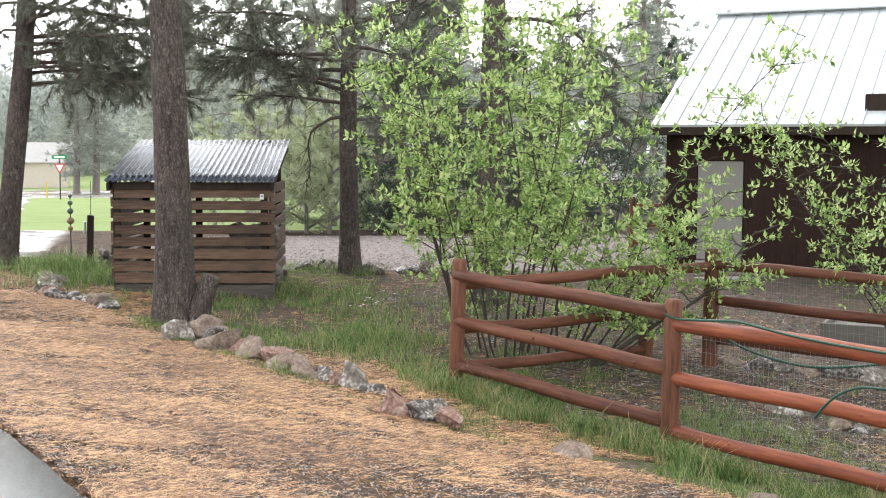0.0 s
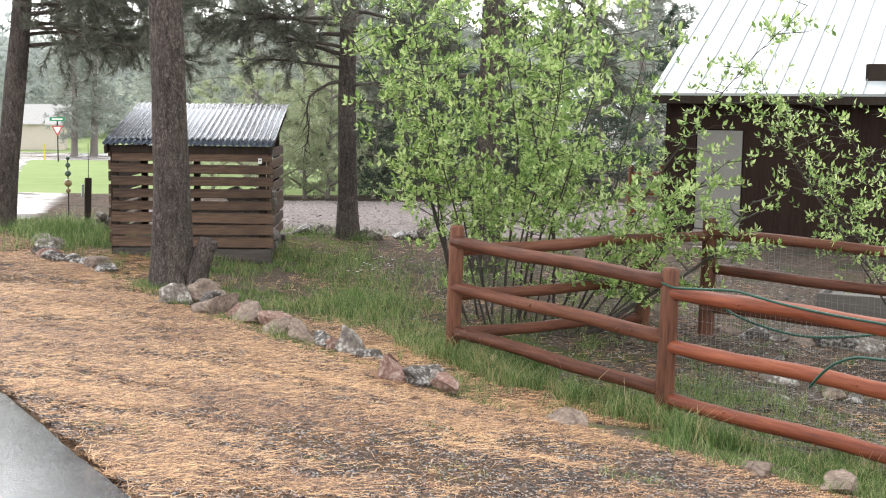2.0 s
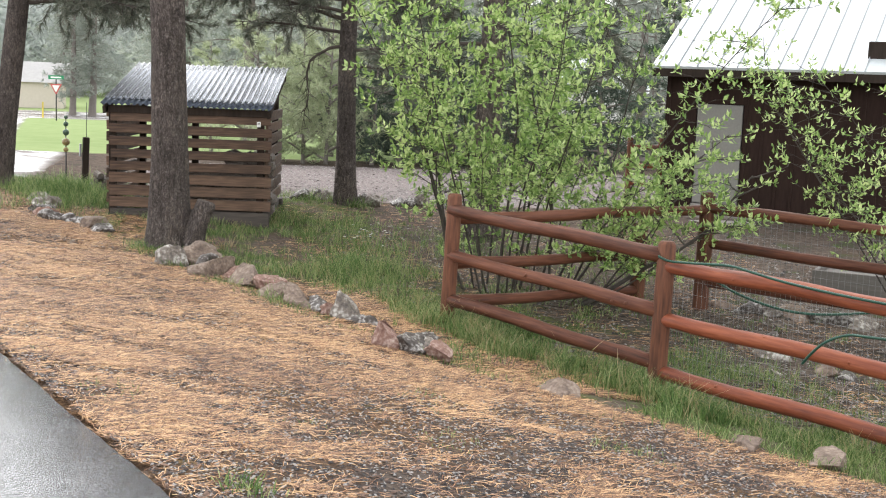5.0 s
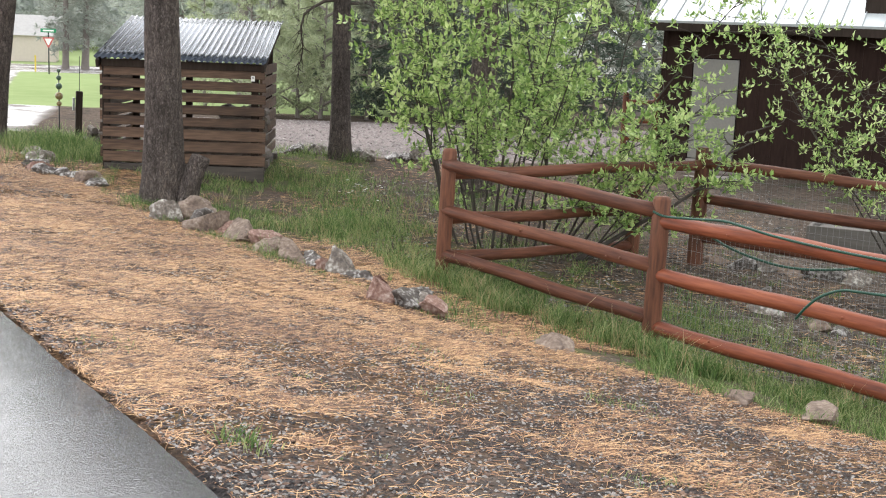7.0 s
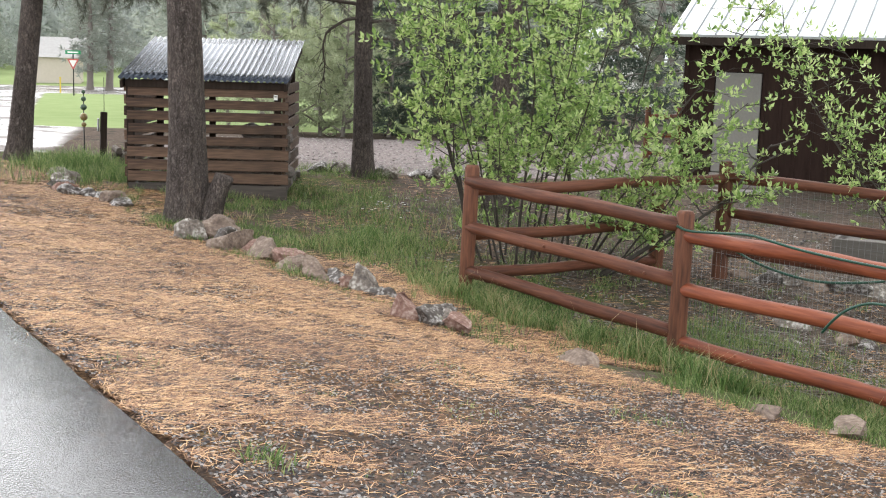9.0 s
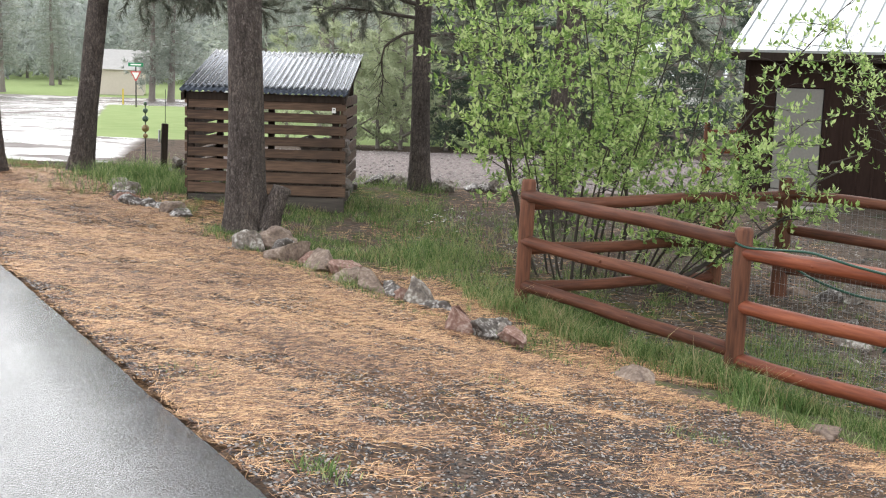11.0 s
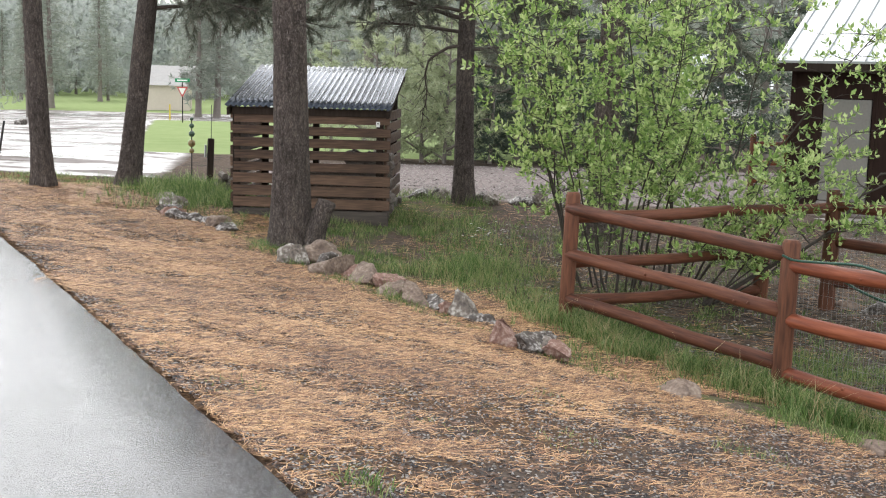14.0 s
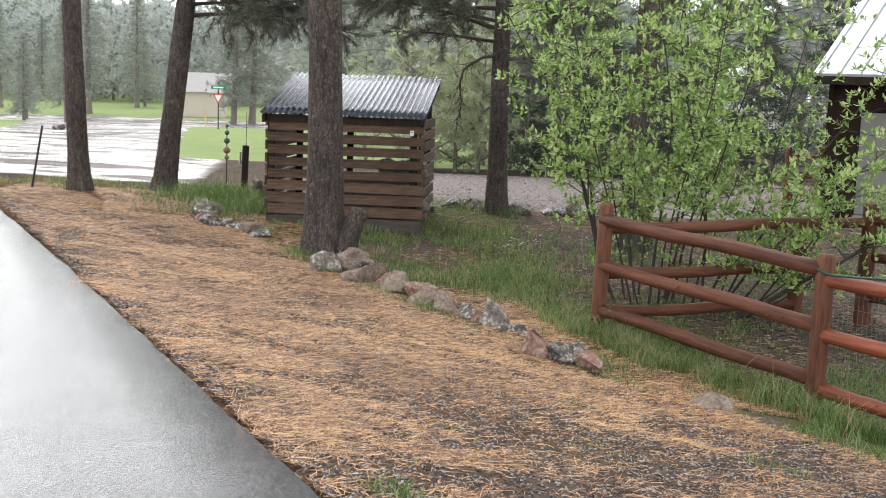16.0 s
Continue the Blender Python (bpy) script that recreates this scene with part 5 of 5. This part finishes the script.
def yard_chance(x, y):
    return (1 - 0.75 * step01(0.1, 0.7, (x - 1.54) * 0.75 + (y - 11.7) * 0.66)) * (1 - zones(x, y)[1]) * max(0.0, 0.3 + 1.4 * noise.noise(Vector((x * 0.7 + 5, y * 0.7, 2))))


scatter_needles(260000, (-6.5, 4.5, 3.8, 19), litter_chance, 5, "orange-brown fallen pine needles matted over the verge", 0.04, 0.13, 0.0032)
scatter_needles(34000, (-3, 6, 9.5, 18.5), yard_chance, 6, "brown fallen needles scattered through the grass", 0.08, 0.18, 0.0045)

# small white wildflowers in the grass
s = Soup()
rnd = random.Random(19)
for i in range(16):
    x, y = 0.92 + rnd.gauss(0, 0.2), 14.6 + rnd.gauss(0, 0.25)
    z = ground(x, y)
    h = rnd.uniform(0.28, 0.45)
    for k in range(5):
        w = k * 1.257 + rnd.random()
        d = Vector((math.cos(w), math.sin(w), 0.3)).normalized()
        s.leaf(Vector((x, y, z + h)), d, Vector((-math.sin(w), math.cos(w), 0)), 0.022, 0.015)
tagged(new("wildflowers", s.done("wildflowers", PETAL)), "small white wildflowers in the long grass", "flowers", kind="stuff")

DRIVE_STONE = mat("drive_gravel", ((0.17, 0.145, 0.138), (0.24, 0.21, 0.2), (0.33, 0.3, 0.285)), scale=3, rough=0.7, bump=0, per="island", vary=0.5)
PEBBLE = mat("grit_pebbles", ((0.025, 0.023, 0.024), (0.07, 0.065, 0.063), (0.3, 0.28, 0.26)), scale=3, rough=0.6, bump=0, per="island", vary=0.6)
CHIP = mat("bark_chips", ((0.045, 0.03, 0.024), (0.12, 0.075, 0.055), (0.22, 0.14, 0.1)), scale=3, rough=0.8, bump=0, per="island", vary=0.5)


def scatter_bits(name, count, region, chance, lo, hi, flat, material, seed, label, category):
    """Small eight-sided bits lying on the ground."""
    rnd = random.Random(seed)
    s = Soup()
    made = 0
    while made < count:
        y = region[2] + (region[3] - region[2]) * rnd.random() ** 1.7
        x = rnd.uniform(region[0], region[1])
        if rnd.random() > chance(x, y):
            continue
        made += 1
        c = Vector((x, y, ground(x, y) + rough(x, y) + 0.004))
        r0, w = rnd.uniform(lo, hi), rnd.uniform(0, 6.28)
        a = Vector((math.cos(w), math.sin(w), rnd.gauss(0, 0.2))) * r0 * rnd.uniform(0.8, 1.8)
        b = Vector((-math.sin(w), math.cos(w), rnd.gauss(0, 0.2))) * r0
        u = Vector((0, 0, r0 * flat))
        i = len(s.v)
        s.v += [c + a, c + b, c - a, c - b, c + u, c - u]
        s.f += [(i, i + 1, i + 4), (i + 1, i + 2, i + 4), (i + 2, i + 3, i + 4), (i + 3, i, i + 4)]
    return tagged(new(name, s.done(name, material)), label, category, kind="stuff")


def verge_only(x, y):
    if (x - edge_x(y)) * 0.889 < 0.02:
        return 0
    near_road = step01(0.7, 0.1, (x - edge_x(y)) * 0.889)
    return zones(x, y)[1] * min(1, max(0.08, 1.15 * (1 - litter_chance(x, y)) - 0.3 + 0.4 * near_road))


scatter_bits("gravel_grit", 46000, (-6, 4.5, 3.8, 16), verge_only, 0.004, 0.011, 0.7, PEBBLE, 71, "dark grit with pale pebbles on the verge", "gravel")
scatter_bits("bark_chips", 16000, (-6, 4.5, 3.8, 18), lambda x, y: 0.6 * litter_chance(x, y) + 0.3 * verge_only(x, y), 0.006, 0.018, 0.35, CHIP, 72, "small bark and cone chips among the needles", "bark chips")
scatter_bits("gravel_grit", 9000, (0.5, 7, 9.5, 17), lambda x, y: 0.7 * step01(-0.2, 0.6, (x - 1.54) * 0.75 + (y - 11.7) * 0.66), 0.006, 0.02, 0.6, PEBBLE, 73, "loose gravel on the bare yard soil", "gravel")
scatter_bits("gravel_grit", 14000, (-3, 11, 19, 28.5), lambda x, y: zones(x, y)[4], 0.01, 0.028, 0.6, DRIVE_STONE, 74, "loose gravel on the drive", "gravel")
scatter_grass("dry_grass", 1100, (-1, 2, 12, 17), lambda x, y: 0.6 * grass_chance(x, y) + 0.1, "bleached dry stalks standing in the grass", 0.22, STRAW, 8, 0.005)

TWIG_DEAD = mat("dead_twigs", ((0.05, 0.042, 0.036), (0.13, 0.108, 0.09), (0.25, 0.21, 0.18)), scale=3, rough=0.9, bump=0, per="island", vary=0.5)
s = Soup()
rnd = random.Random(83)
for _ in range(900):
    v = rnd.uniform(-0.3, 6)
    u = 0.3 + 3.2 * rnd.random()
    x, y = 1.53 + 0.66 * v + 0.75 * u, 11.68 - 0.75 * v + 0.66 * u
    if y < 7.5 or x > 7.5:
        continue
    w, ln = rnd.uniform(0, 6.28), rnd.uniform(0.08, 0.4)
    a = Vector((x, y, ground(x, y) + rough(x, y) + 0.012))
    d = Vector((math.cos(w), math.sin(w), rnd.gauss(0, 0.12)))
    k = Vector((-math.sin(w), math.cos(w), 0.2)) * rnd.gauss(0, 0.06) * ln
    s.tube([a, a + d * ln * 0.5 + k, a + d * ln], [0.005, 0.004, 0.002], 4, False)
tagged(new("fallen_twigs", s.done("fallen_twigs", TWIG_DEAD)), "dead grey twigs lying on the bare yard soil", "twigs", kind="stuff")
scatter_grass("grass", 2600, (3.0, 6.8, 8.2, 13), lambda x, y: step01(0.15, 0.4, (x - 1.54) * 0.75 + (y - 11.7) * 0.66) * max(0.0, 1.6 * noise.noise(Vector((x * 1.1, y * 1.1, 51))) - 0.15), "green weeds in patches on the yard soil", 0.16, GRASS, 17)

# raised timber bed in the yard
bed = thing("raised_bed", 6.3, 14.0, ground(6.3, 14.0), "low grey timber garden bed filled with soil", "garden bed", turn=HD)
GREY_TIMBER = mat("grey_timber", ((0.12, 0.11, 0.1), (0.2, 0.185, 0.17)), scale=5, rough=0.85, fine=40, stretch=(0.1, 1, 1), bump=0.6)
for y in (0, 1.15):
    part("side_board", box_mesh("side_board", 2.6, 0.05, 0.28, GREY_TIMBER, 0.008, (1.3, y, 0.12)), bed)
for x in (0.03, 2.57):
    part("end_board", box_mesh("end_board", 0.05, 1.1, 0.28, GREY_TIMBER, 0.008, (x, 0.575, 0.12)), bed)
part("soil", box_mesh("soil", 2.5, 1.08, 0.2, GREY_TIMBER, 0.03, (1.3, 0.575, 0.1), 0.01), bed)

scatter_grass("grass", 2800, (-7.2, -3.0, 18.2, 20.6), lambda x, y: 0.35 + 0.8 * noise.noise(Vector((x * 1.5, y * 1.5, 12))), "weedy green grass round the roadside pines", 0.13, GRASS, 14)
scatter_grass("grass", 1500, (-1.4, 1.6, 9.6, 13.2), lambda x, y: 0.7 * math.exp(-((x - border(y) - 0.02) / 0.14) ** 2), "short green grass between the border stones", 0.1, GRASS, 15)
scatter_grass("grass", 700, (-2.5, 2.5, 4.6, 9), lambda x, y: 0.5 if noise.noise(Vector((x * 1.6, y * 1.6, 44))) > 0.42 and (x - edge_x(y)) > 0.15 else 0, "sparse green seedlings among the needles", 0.07, GRASS, 16, 0.004)
